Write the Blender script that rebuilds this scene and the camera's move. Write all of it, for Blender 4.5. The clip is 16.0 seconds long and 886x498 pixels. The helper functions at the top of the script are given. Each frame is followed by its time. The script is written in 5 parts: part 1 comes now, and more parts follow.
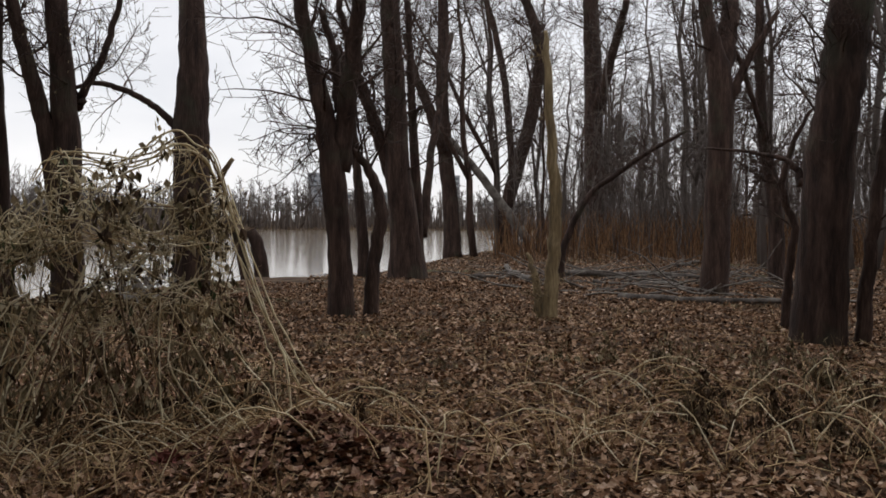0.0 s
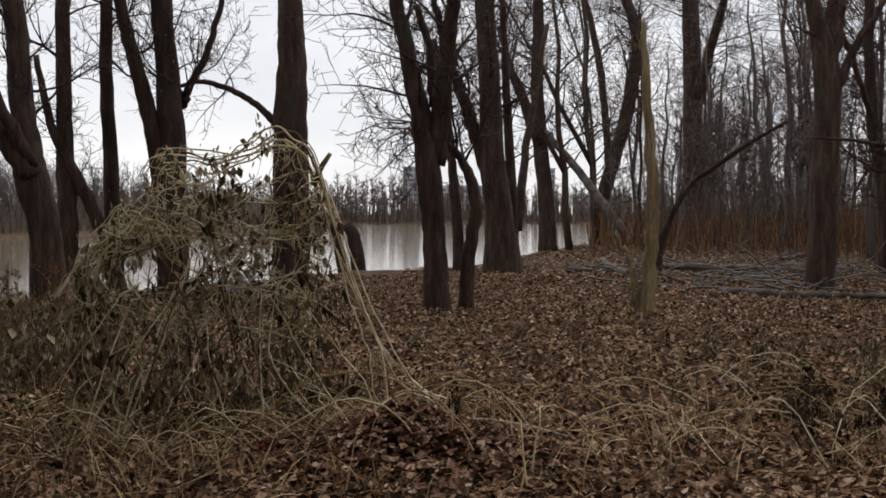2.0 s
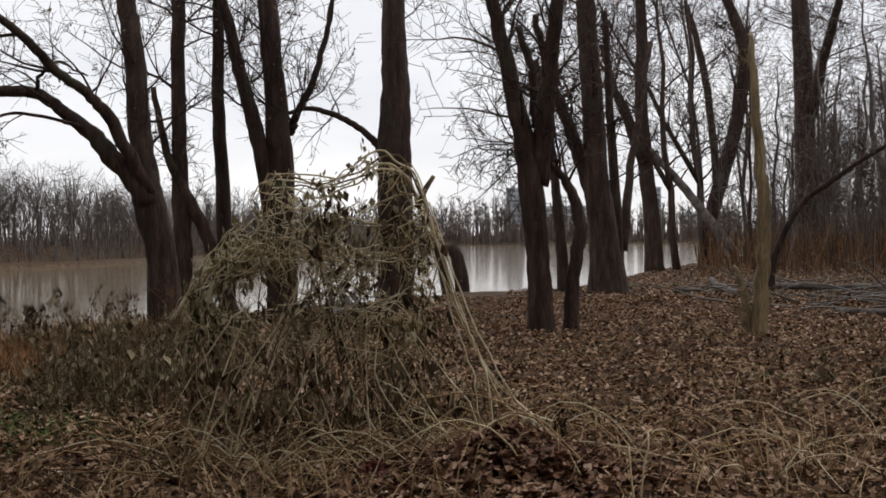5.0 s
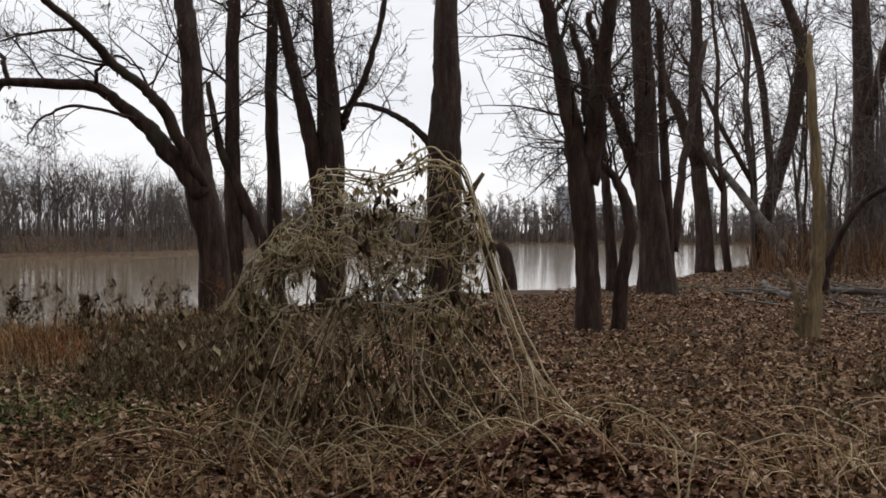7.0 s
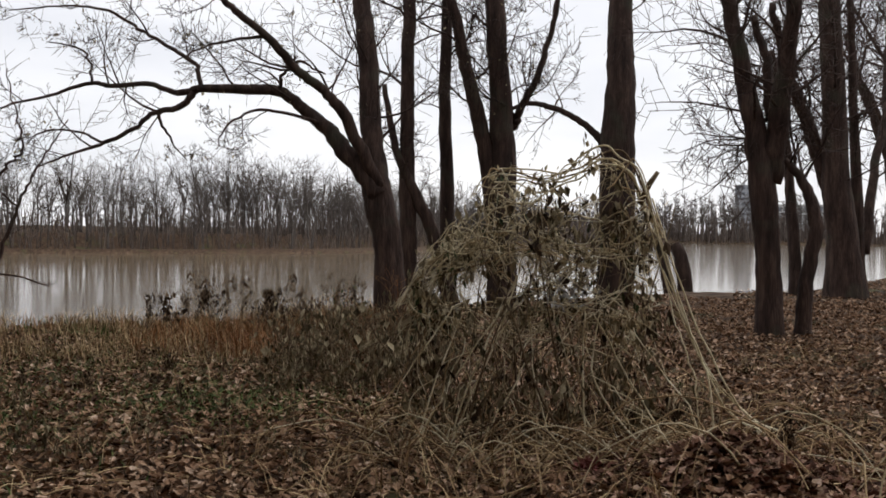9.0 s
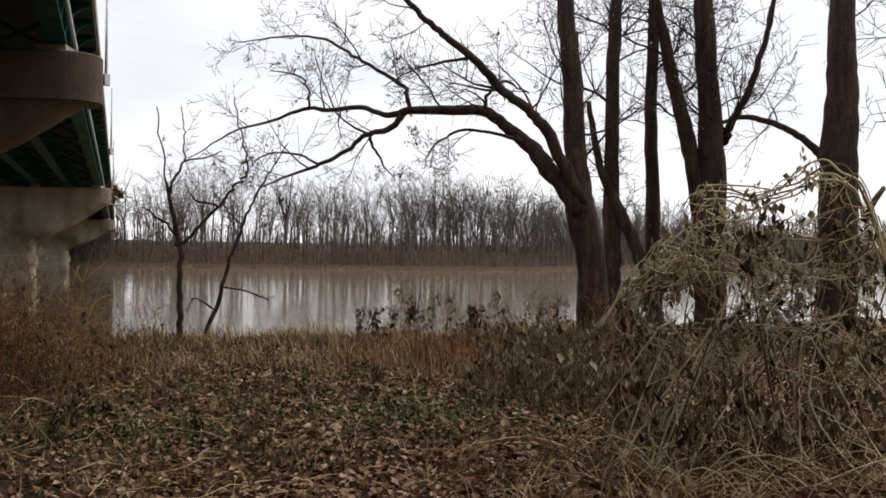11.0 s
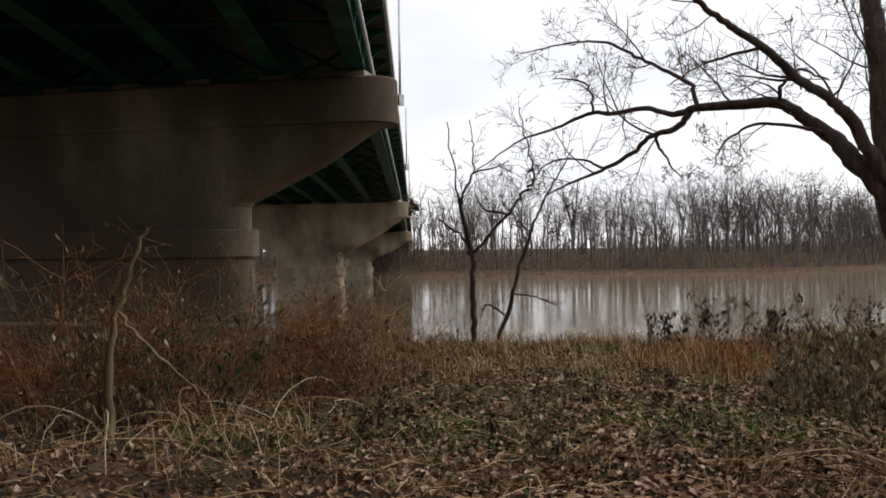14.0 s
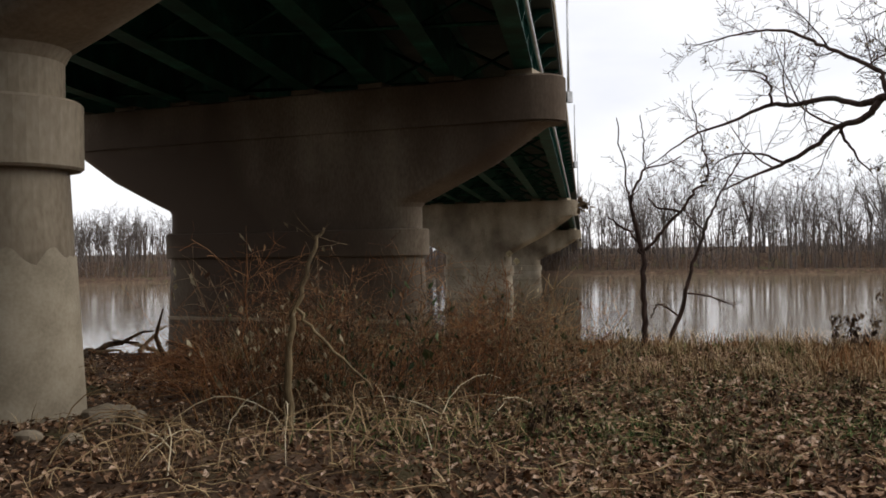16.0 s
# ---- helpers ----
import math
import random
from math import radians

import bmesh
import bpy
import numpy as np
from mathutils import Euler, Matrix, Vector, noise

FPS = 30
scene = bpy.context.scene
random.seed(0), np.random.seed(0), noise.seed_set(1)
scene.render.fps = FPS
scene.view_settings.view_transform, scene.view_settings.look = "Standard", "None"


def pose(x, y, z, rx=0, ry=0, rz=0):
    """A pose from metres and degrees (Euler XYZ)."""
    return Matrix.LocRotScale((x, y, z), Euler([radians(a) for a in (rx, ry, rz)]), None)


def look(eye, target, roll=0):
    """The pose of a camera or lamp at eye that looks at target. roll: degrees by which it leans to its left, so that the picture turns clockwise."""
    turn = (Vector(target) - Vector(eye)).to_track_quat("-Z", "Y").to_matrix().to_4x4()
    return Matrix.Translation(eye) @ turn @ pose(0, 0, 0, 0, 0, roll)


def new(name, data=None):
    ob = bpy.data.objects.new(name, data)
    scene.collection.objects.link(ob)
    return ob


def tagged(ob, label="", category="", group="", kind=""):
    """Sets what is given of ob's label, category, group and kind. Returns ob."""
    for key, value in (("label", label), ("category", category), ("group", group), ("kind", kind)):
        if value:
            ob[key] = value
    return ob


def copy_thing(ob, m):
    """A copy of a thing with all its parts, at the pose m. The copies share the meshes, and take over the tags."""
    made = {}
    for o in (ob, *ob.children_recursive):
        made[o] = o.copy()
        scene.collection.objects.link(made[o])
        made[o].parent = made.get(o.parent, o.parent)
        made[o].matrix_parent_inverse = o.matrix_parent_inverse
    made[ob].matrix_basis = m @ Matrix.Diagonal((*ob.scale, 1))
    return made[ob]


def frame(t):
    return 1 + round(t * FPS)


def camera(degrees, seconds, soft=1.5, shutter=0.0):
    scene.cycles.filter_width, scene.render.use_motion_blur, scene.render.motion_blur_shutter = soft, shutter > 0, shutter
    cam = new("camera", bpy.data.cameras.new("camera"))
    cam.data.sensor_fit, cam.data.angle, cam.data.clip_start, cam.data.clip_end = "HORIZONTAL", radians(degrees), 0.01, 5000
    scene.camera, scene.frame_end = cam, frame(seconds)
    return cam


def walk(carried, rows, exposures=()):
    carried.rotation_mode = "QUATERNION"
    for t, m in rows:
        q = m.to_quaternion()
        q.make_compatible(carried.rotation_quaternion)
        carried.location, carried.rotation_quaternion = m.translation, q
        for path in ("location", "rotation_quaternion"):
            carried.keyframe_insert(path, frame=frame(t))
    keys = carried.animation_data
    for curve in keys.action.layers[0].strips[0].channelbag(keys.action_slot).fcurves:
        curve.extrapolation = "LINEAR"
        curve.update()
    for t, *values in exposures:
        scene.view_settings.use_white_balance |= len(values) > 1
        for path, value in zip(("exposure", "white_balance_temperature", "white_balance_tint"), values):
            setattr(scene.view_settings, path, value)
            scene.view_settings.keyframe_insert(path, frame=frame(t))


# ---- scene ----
cam = camera(49.66, 16.0, soft=1.7)
EYE = 1.6
PATH = [
    (0.0, 0.004, 88.400, -0.300),
    (0.5, 1.571, 88.322, -0.389),
    (1.0, 2.634, 88.174, -0.214),
    (1.5, 4.398, 88.044, -0.113),
    (2.0, 5.677, 87.981, -0.051),
    (2.5, 6.617, 87.904, 0.151),
    (3.0, 7.762, 88.096, 0.472),
    (3.5, 9.070, 88.495, 0.520),
    (4.0, 10.416, 88.896, 0.425),
    (4.5, 11.089, 89.177, 0.570),
    (6.8, 14.723, 89.181, -0.258),
    (7.0, 14.757, 89.115, -0.395),
    (7.5, 15.429, 88.930, -0.800),
    (8.0, 18.653, 88.867, -1.090),
    (8.5, 21.686, 89.014, -0.918),
    (9.0, 24.970, 88.968, -0.732),
    (9.5, 28.887, 88.972, -0.680),
    (9.7, 30.538, 89.036, -0.681),
    (11.8, 40.429, 89.600, -1.254),
    (12.0, 41.322, 89.465, -1.204),
    (12.5, 42.000, 89.775, -0.794),
    (13.0, 43.097, 90.343, -0.408),
    (13.5, 48.578, 90.290, 0.262),
    (14.0, 54.168, 90.133, 0.715),
    (14.5, 59.279, 89.973, 0.891),
    (15.0, 63.063, 90.102, 0.849),
    (15.5, 64.191, 90.208, 0.758),
    (16.0, 64.218, 90.174, 0.800),
]
walk(cam, [(t, pose(0, 0, EYE, rx, ry, rz)) for t, rz, rx, ry in PATH],
     exposures=[(0.0, 0.08, 6800, 12), (6.0, 0.12, 6800, 12), (9.0, 0.18, 6750, 12), (12.5, 0.3, 6750, 12), (16.0, 0.3, 6750, 12)])

# ---- sky and light ----
SUN_EL, SUN_ROT = radians(40), radians(20)
world = bpy.data.worlds.new("overcast_sky")
scene.world = world
world.use_nodes = True
wn, wl = world.node_tree.nodes, world.node_tree.links
wn.clear()
w_out, w_bg = wn.new("ShaderNodeOutputWorld"), wn.new("ShaderNodeBackground")
w_sky = wn.new("ShaderNodeTexSky")
w_sky.sky_type, w_sky.sun_disc, w_sky.sun_elevation, w_sky.sun_rotation = "NISHITA", False, SUN_EL, SUN_ROT
w_co, w_map = wn.new("ShaderNodeTexCoord"), wn.new("ShaderNodeMapping")
w_map.inputs["Scale"].default_value = (1.0, 1.0, 3.2)
w_noise, w_ramp = wn.new("ShaderNodeTexNoise"), wn.new("ShaderNodeValToRGB")
w_noise.inputs["Scale"].default_value, w_noise.inputs["Detail"].default_value = 3.0, 6.0
w_ramp.color_ramp.elements[0].position, w_ramp.color_ramp.elements[0].color = 0.3, (7.2, 7.6, 8.35, 1)
w_ramp.color_ramp.elements[1].position, w_ramp.color_ramp.elements[1].color = 0.68, (9.4, 9.7, 10.2, 1)
w_mix = wn.new("ShaderNodeMixRGB")
w_mix.inputs[0].default_value = 0.92
wl.new(w_co.outputs["Generated"], w_map.inputs["Vector"])
wl.new(w_map.outputs["Vector"], w_noise.inputs["Vector"])
wl.new(w_noise.outputs[0], w_ramp.inputs[0])
wl.new(w_sky.outputs[0], w_mix.inputs[1])
wl.new(w_ramp.outputs[0], w_mix.inputs[2])
wl.new(w_mix.outputs[0], w_bg.inputs["Color"])
w_bg.inputs["Strength"].default_value = 0.1
wl.new(w_bg.outputs[0], w_out.inputs["Surface"])

sun = new("sun", bpy.data.lights.new("sun", "SUN"))
sun.data.energy, sun.data.angle, sun.data.color = 1.15, radians(60), (1.0, 0.96, 0.9)
sun.matrix_world = look((14, 38, 34), (0, 0, 0))


# ---- materials ----
def material(name, ramp, scale=6.0, rough=0.85, stretch=(1, 1, 1), bump=0.4, fine=60.0, depth=0.01,
             metal=0.0, island=0.0, random_object=0.0, patch=None, spec=0.3):
    """Noise through a colour ramp, a second finer noise over it, bump from both."""
    m = bpy.data.materials.new(name)
    m.use_nodes = True
    n, l = m.node_tree.nodes, m.node_tree.links
    b = n["Principled BSDF"]
    b.inputs["Roughness"].default_value, b.inputs["Metallic"].default_value = rough, metal
    b.inputs["Specular IOR Level"].default_value = spec
    co, mp = n.new("ShaderNodeTexCoord"), n.new("ShaderNodeMapping")
    mp.inputs["Scale"].default_value = stretch
    l.new(co.outputs["Object"], mp.inputs["Vector"])
    big, small = n.new("ShaderNodeTexNoise"), n.new("ShaderNodeTexNoise")
    big.inputs["Scale"].default_value, big.inputs["Detail"].default_value = scale, 5.0
    small.inputs["Scale"].default_value, small.inputs["Detail"].default_value = fine, 4.0
    for t in (big, small):
        l.new(mp.outputs["Vector"], t.inputs["Vector"])
    add = n.new("ShaderNodeMath")
    add.operation = "MULTIPLY_ADD"
    add.inputs[1].default_value, add.inputs[2].default_value = 0.5, -0.25
    l.new(small.outputs[0], add.inputs[0])
    total = n.new("ShaderNodeMath")
    total.operation = "ADD"
    l.new(big.outputs[0], total.inputs[0])
    l.new(add.outputs[0], total.inputs[1])
    value = total.outputs[0]
    if island or random_object:
        src = n.new("ShaderNodeNewGeometry").outputs["Random Per Island"] if island else n.new("ShaderNodeObjectInfo").outputs["Random"]
        mad = n.new("ShaderNodeMath")
        mad.operation = "MULTIPLY_ADD"
        amount = island or random_object
        mad.inputs[1].default_value = amount
        l.new(src, mad.inputs[0])
        shift = n.new("ShaderNodeMath")
        shift.operation = "SUBTRACT"
        shift.inputs[1].default_value = amount / 2
        l.new(value, mad.inputs[2])
        l.new(mad.outputs[0], shift.inputs[0])
        value = shift.outputs[0]
    cr = n.new("ShaderNodeValToRGB")
    els = cr.color_ramp.elements
    while len(els) < len(ramp):
        els.new(0.5)
    for e, (p, c) in zip(els, ramp):
        e.position, e.color = p, (*c, 1)
    l.new(value, cr.inputs[0])
    colour = cr.outputs[0]
    if patch:
        pc, ps, p0, p1 = patch
        pn, pr, px = n.new("ShaderNodeTexNoise"), n.new("ShaderNodeMapRange"), n.new("ShaderNodeMixRGB")
        pn.inputs["Scale"].default_value, pn.inputs["Detail"].default_value = ps, 4.0
        l.new(co.outputs["Object"], pn.inputs["Vector"])
        pr.inputs["From Min"].default_value, pr.inputs["From Max"].default_value = p0, p1
        l.new(pn.outputs[0], pr.inputs["Value"])
        l.new(pr.outputs[0], px.inputs[0])
        l.new(colour, px.inputs[1])
        px.inputs[2].default_value = (*pc, 1)
        colour = px.outputs[0]
    l.new(colour, b.inputs["Base Color"])
    if bump:
        bp = n.new("ShaderNodeBump")
        bp.inputs["Strength"].default_value, bp.inputs["Distance"].default_value = bump, depth
        l.new(total.outputs[0], bp.inputs["Height"])
        l.new(bp.outputs[0], b.inputs["Normal"])
    return m


BARK = material("bark", [(0.3, (0.0209, 0.0118, 0.009)), (0.52, (0.0517, 0.0295, 0.0221)), (0.75, (0.099, 0.061, 0.0461))],
                scale=9, stretch=(1, 1, 0.16), bump=1.0, fine=38, depth=0.035, random_object=0.12,
                patch=((0.06, 0.062, 0.04), 1.3, 0.56, 0.8))
# Greyer and lighter than BARK: haze of the woods mixed into the colour.
BARK_HAZED = material("bark_hazed", [(0.3, (0.07, 0.056, 0.048)), (0.6, (0.125, 0.102, 0.09)), (0.8, (0.19, 0.165, 0.148))],
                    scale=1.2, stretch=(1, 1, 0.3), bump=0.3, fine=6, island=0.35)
# Paler step for the far bank, with more haze in the base colour.
BARK_HAZED_PALE = material("bark_hazed_pale", [(0.3, (0.075, 0.0622, 0.054)), (0.6, (0.1275, 0.1095, 0.0975)), (0.8, (0.1875, 0.1665, 0.15))],
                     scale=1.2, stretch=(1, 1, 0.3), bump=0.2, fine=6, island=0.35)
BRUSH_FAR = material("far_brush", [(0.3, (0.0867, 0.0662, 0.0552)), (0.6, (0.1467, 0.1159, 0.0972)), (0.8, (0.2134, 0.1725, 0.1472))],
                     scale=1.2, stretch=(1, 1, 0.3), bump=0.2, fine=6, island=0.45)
SNAG = material("snag_wood", [(0.3, (0.096, 0.0704, 0.0416)), (0.5, (0.208, 0.1504, 0.08)), (0.72, (0.384, 0.296, 0.168))],
                scale=7, stretch=(1, 1, 0.12), bump=0.7, fine=45, depth=0.015)
DEADWOOD = material("grey_deadwood", [(0.3, (0.0525, 0.0435, 0.0375)), (0.5, (0.1275, 0.1087, 0.0938)), (0.75, (0.225, 0.2025, 0.18))],
                    scale=8, stretch=(0.4, 0.4, 0.4), bump=0.6, fine=40, depth=0.012, random_object=0.2)
VINE = material("dry_vine", [(0.2, (0.2595, 0.1904, 0.101)), (0.48, (0.6055, 0.504, 0.3149)), (0.8, (0.86, 0.8064, 0.6178))],
                scale=5, bump=0.2, fine=70, depth=0.003, island=0.55, spec=0.1)
STRAW = material("dry_straw", [(0.25, (0.1538, 0.0981, 0.051)), (0.5, (0.355, 0.2393, 0.1274)), (0.8, (0.6153, 0.4667, 0.2672))],
                 scale=4, bump=0.0, fine=50, island=0.6, spec=0.15)
RUST = material("rusty_straw", [(0.25, (0.0701, 0.0355, 0.0206)), (0.5, (0.159, 0.0823, 0.0421)), (0.8, (0.2805, 0.1683, 0.0888))],
                scale=4, bump=0.0, fine=50, island=0.6, spec=0.1)
RUST_BRIGHT = material("bright_rusty_straw", [(0.25, (0.1218, 0.0498, 0.0221)), (0.5, (0.2767, 0.1218, 0.0498)), (0.8, (0.4207, 0.2325, 0.1107))],
                       scale=4, bump=0.0, fine=50, island=0.6, spec=0.1)
SEEDHEAD = material("dark_seed_head", [(0.25, (0.0308, 0.0198, 0.0132)), (0.5, (0.077, 0.0495, 0.0308)), (0.8, (0.154, 0.1056, 0.066))],
                    scale=4, bump=0.0, fine=50, island=0.6, spec=0.1)
WEED = material("dark_weed_stem", [(0.25, (0.0517, 0.0345, 0.023)), (0.5, (0.1437, 0.0989, 0.0598)), (0.8, (0.299, 0.2185, 0.1323))],
                scale=4, bump=0.0, fine=50, island=0.6, spec=0.12)
DRYLEAF = material("dry_hanging_leaf", [(0.25, (0.0663, 0.052, 0.0296)), (0.5, (0.2044, 0.164, 0.0939)), (0.8, (0.442, 0.3732, 0.247))],
                   scale=9, bump=0.3, fine=70, depth=0.004, island=0.7, spec=0.12)
GREYLEAF = material("grey_dried_leaf", [(0.25, (0.2, 0.19, 0.17)), (0.5, (0.38, 0.37, 0.35)), (0.8, (0.58, 0.57, 0.55))],
                    scale=9, bump=0.2, fine=70, depth=0.004, island=0.6)
LITTER = material("leaf_litter", [(0.15, (0.048, 0.0252, 0.0154)), (0.42, (0.173, 0.0938, 0.0523)), (0.64, (0.2927, 0.175, 0.1061)), (0.85, (0.4657, 0.315, 0.2121)), (1.0, (0.6653, 0.504, 0.3843))],
                  scale=9, rough=0.9, bump=0.3, fine=60, depth=0.004, island=0.85, spec=0.08)
HEAP = material("reddish_leaf_heap", [(0.2, (0.06, 0.03, 0.021)), (0.45, (0.1575, 0.078, 0.0525)), (0.65, (0.285, 0.15, 0.099)), (0.9, (0.6, 0.405, 0.3))],
                scale=9, rough=0.7, bump=0.3, fine=60, depth=0.004, island=0.75, spec=0.08)
GRASS = material("green_grass", [(0.25, (0.035, 0.06, 0.014)), (0.5, (0.075, 0.125, 0.028)), (0.8, (0.17, 0.2, 0.065))],
                 scale=5, bump=0.0, fine=40, island=0.6)
IVY = material("dark_green_leaf", [(0.25, (0.02, 0.032, 0.012)), (0.5, (0.045, 0.065, 0.022)), (0.8, (0.09, 0.11, 0.045))],
               scale=5, bump=0.0, fine=40, island=0.6)
SOIL = material("forest_soil", [(0.25, (0.0318, 0.0196, 0.0127)), (0.48, (0.0711, 0.0441, 0.0287)), (0.62, (0.117, 0.0755, 0.0489)), (0.8, (0.1966, 0.1352, 0.0958))],
                scale=2.2, rough=0.95, spec=0.1, bump=1.0, fine=26, depth=0.05, patch=((0.07, 0.075, 0.03), 0.5, 0.56, 0.74))
CONCRETE = material("concrete", [(0.28, (0.184, 0.1485, 0.1032)), (0.5, (0.3036, 0.252, 0.1806)), (0.75, (0.4232, 0.36, 0.2709))],
                    scale=0.9, rough=0.85, stretch=(1, 1, 0.45), bump=0.25, fine=18, depth=0.01, patch=((0.1, 0.074, 0.05), 0.35, 0.46, 0.76))
# Stained, darker copy of CONCRETE: shade under the deck put into its colour.
CONCRETE_SHADED_STAINED = material("shaded_sooty_concrete", [(0.28, (0.1, 0.075, 0.053)), (0.5, (0.19, 0.15, 0.108)), (0.75, (0.33, 0.28, 0.21))],
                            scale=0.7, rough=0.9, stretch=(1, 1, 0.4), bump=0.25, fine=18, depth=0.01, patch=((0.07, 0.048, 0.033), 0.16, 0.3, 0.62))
CONCRETE_PATCH = material("patched_concrete", [(0.3, (0.29, 0.245, 0.175)), (0.55, (0.39, 0.335, 0.245)), (0.8, (0.46, 0.405, 0.31))],
                          scale=2.5, rough=0.8, bump=0.2, fine=30, depth=0.006)
GREEN_STEEL = material("green_painted_steel", [(0.3, (0.003, 0.024, 0.017)), (0.55, (0.0055, 0.05, 0.035)), (0.8, (0.018, 0.12, 0.085))],
                       scale=1.5, rough=0.65, bump=0.1, fine=20, depth=0.004, spec=0.15)
# Deck slab coloured near black to paint in the shade beneath it.
SLAB_SHADED = material("shaded_deck_slab", [(0.3, (0.012, 0.016, 0.013)), (0.55, (0.026, 0.032, 0.026)), (0.8, (0.055, 0.058, 0.046))],
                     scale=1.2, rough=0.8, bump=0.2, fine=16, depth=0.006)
GALV = material("galvanised_steel", [(0.3, (0.4, 0.41, 0.42)), (0.7, (0.58, 0.59, 0.6))], scale=3, rough=0.45, metal=0.6, bump=0.05)
BLOCK_WALL = material("far_masonry", [(0.3, (0.3, 0.31, 0.33)), (0.7, (0.42, 0.43, 0.45))], scale=0.3, bump=0.0, fine=3)
PALE_WALL = material("pale_wall", [(0.3, (0.5, 0.5, 0.5)), (0.7, (0.68, 0.68, 0.67))], scale=0.3, bump=0.0, fine=3)
DARK_GLASS = material("window_glass", [(0.3, (0.14, 0.15, 0.17)), (0.7, (0.22, 0.23, 0.25))], scale=0.5, rough=0.15, bump=0.0, spec=0.5)
RED_BERRY = material("faded_red_scrap", [(0.3, (0.16, 0.05, 0.045)), (0.7, (0.3, 0.11, 0.09))], scale=20, bump=0.3)


def water_material():
    m = bpy.data.materials.new("muddy_river")
    m.use_nodes = True
    n, l = m.node_tree.nodes, m.node_tree.links
    b = n["Principled BSDF"]
    b.inputs["Base Color"].default_value = (0.175, 0.13, 0.08, 1)
    b.inputs["Roughness"].default_value = 0.09
    b.inputs["IOR"].default_value = 1.33
    b.inputs["Specular IOR Level"].default_value = 0.3
    co, mp, mp2 = n.new("ShaderNodeTexCoord"), n.new("ShaderNodeMapping"), n.new("ShaderNodeMapping")
    mp.inputs["Scale"].default_value, mp2.inputs["Scale"].default_value = (0.6, 1.0, 1.0), (1, 1, 1)
    a, c = n.new("ShaderNodeTexNoise"), n.new("ShaderNodeTexNoise")
    a.inputs["Scale"].default_value, a.inputs["Detail"].default_value = 1.6, 4.0
    c.inputs["Scale"].default_value, c.inputs["Detail"].default_value = 0.09, 3.0
    l.new(co.outputs["Object"], mp.inputs["Vector"])
    l.new(mp.outputs[0], a.inputs["Vector"])
    l.new(co.outputs["Object"], mp2.inputs["Vector"])
    l.new(mp2.outputs[0], c.inputs["Vector"])
    mul = n.new("ShaderNodeMath")
    mul.operation = "MULTIPLY"
    l.new(a.outputs[0], mul.inputs[0])
    l.new(c.outputs[0], mul.inputs[1])
    bp = n.new("ShaderNodeBump")
    bp.inputs["Strength"].default_value, bp.inputs["Distance"].default_value = 0.2, 0.05
    l.new(mul.outputs[0], bp.inputs["Height"])
    l.new(bp.outputs[0], b.inputs["Normal"])
    return m


WATER = water_material()


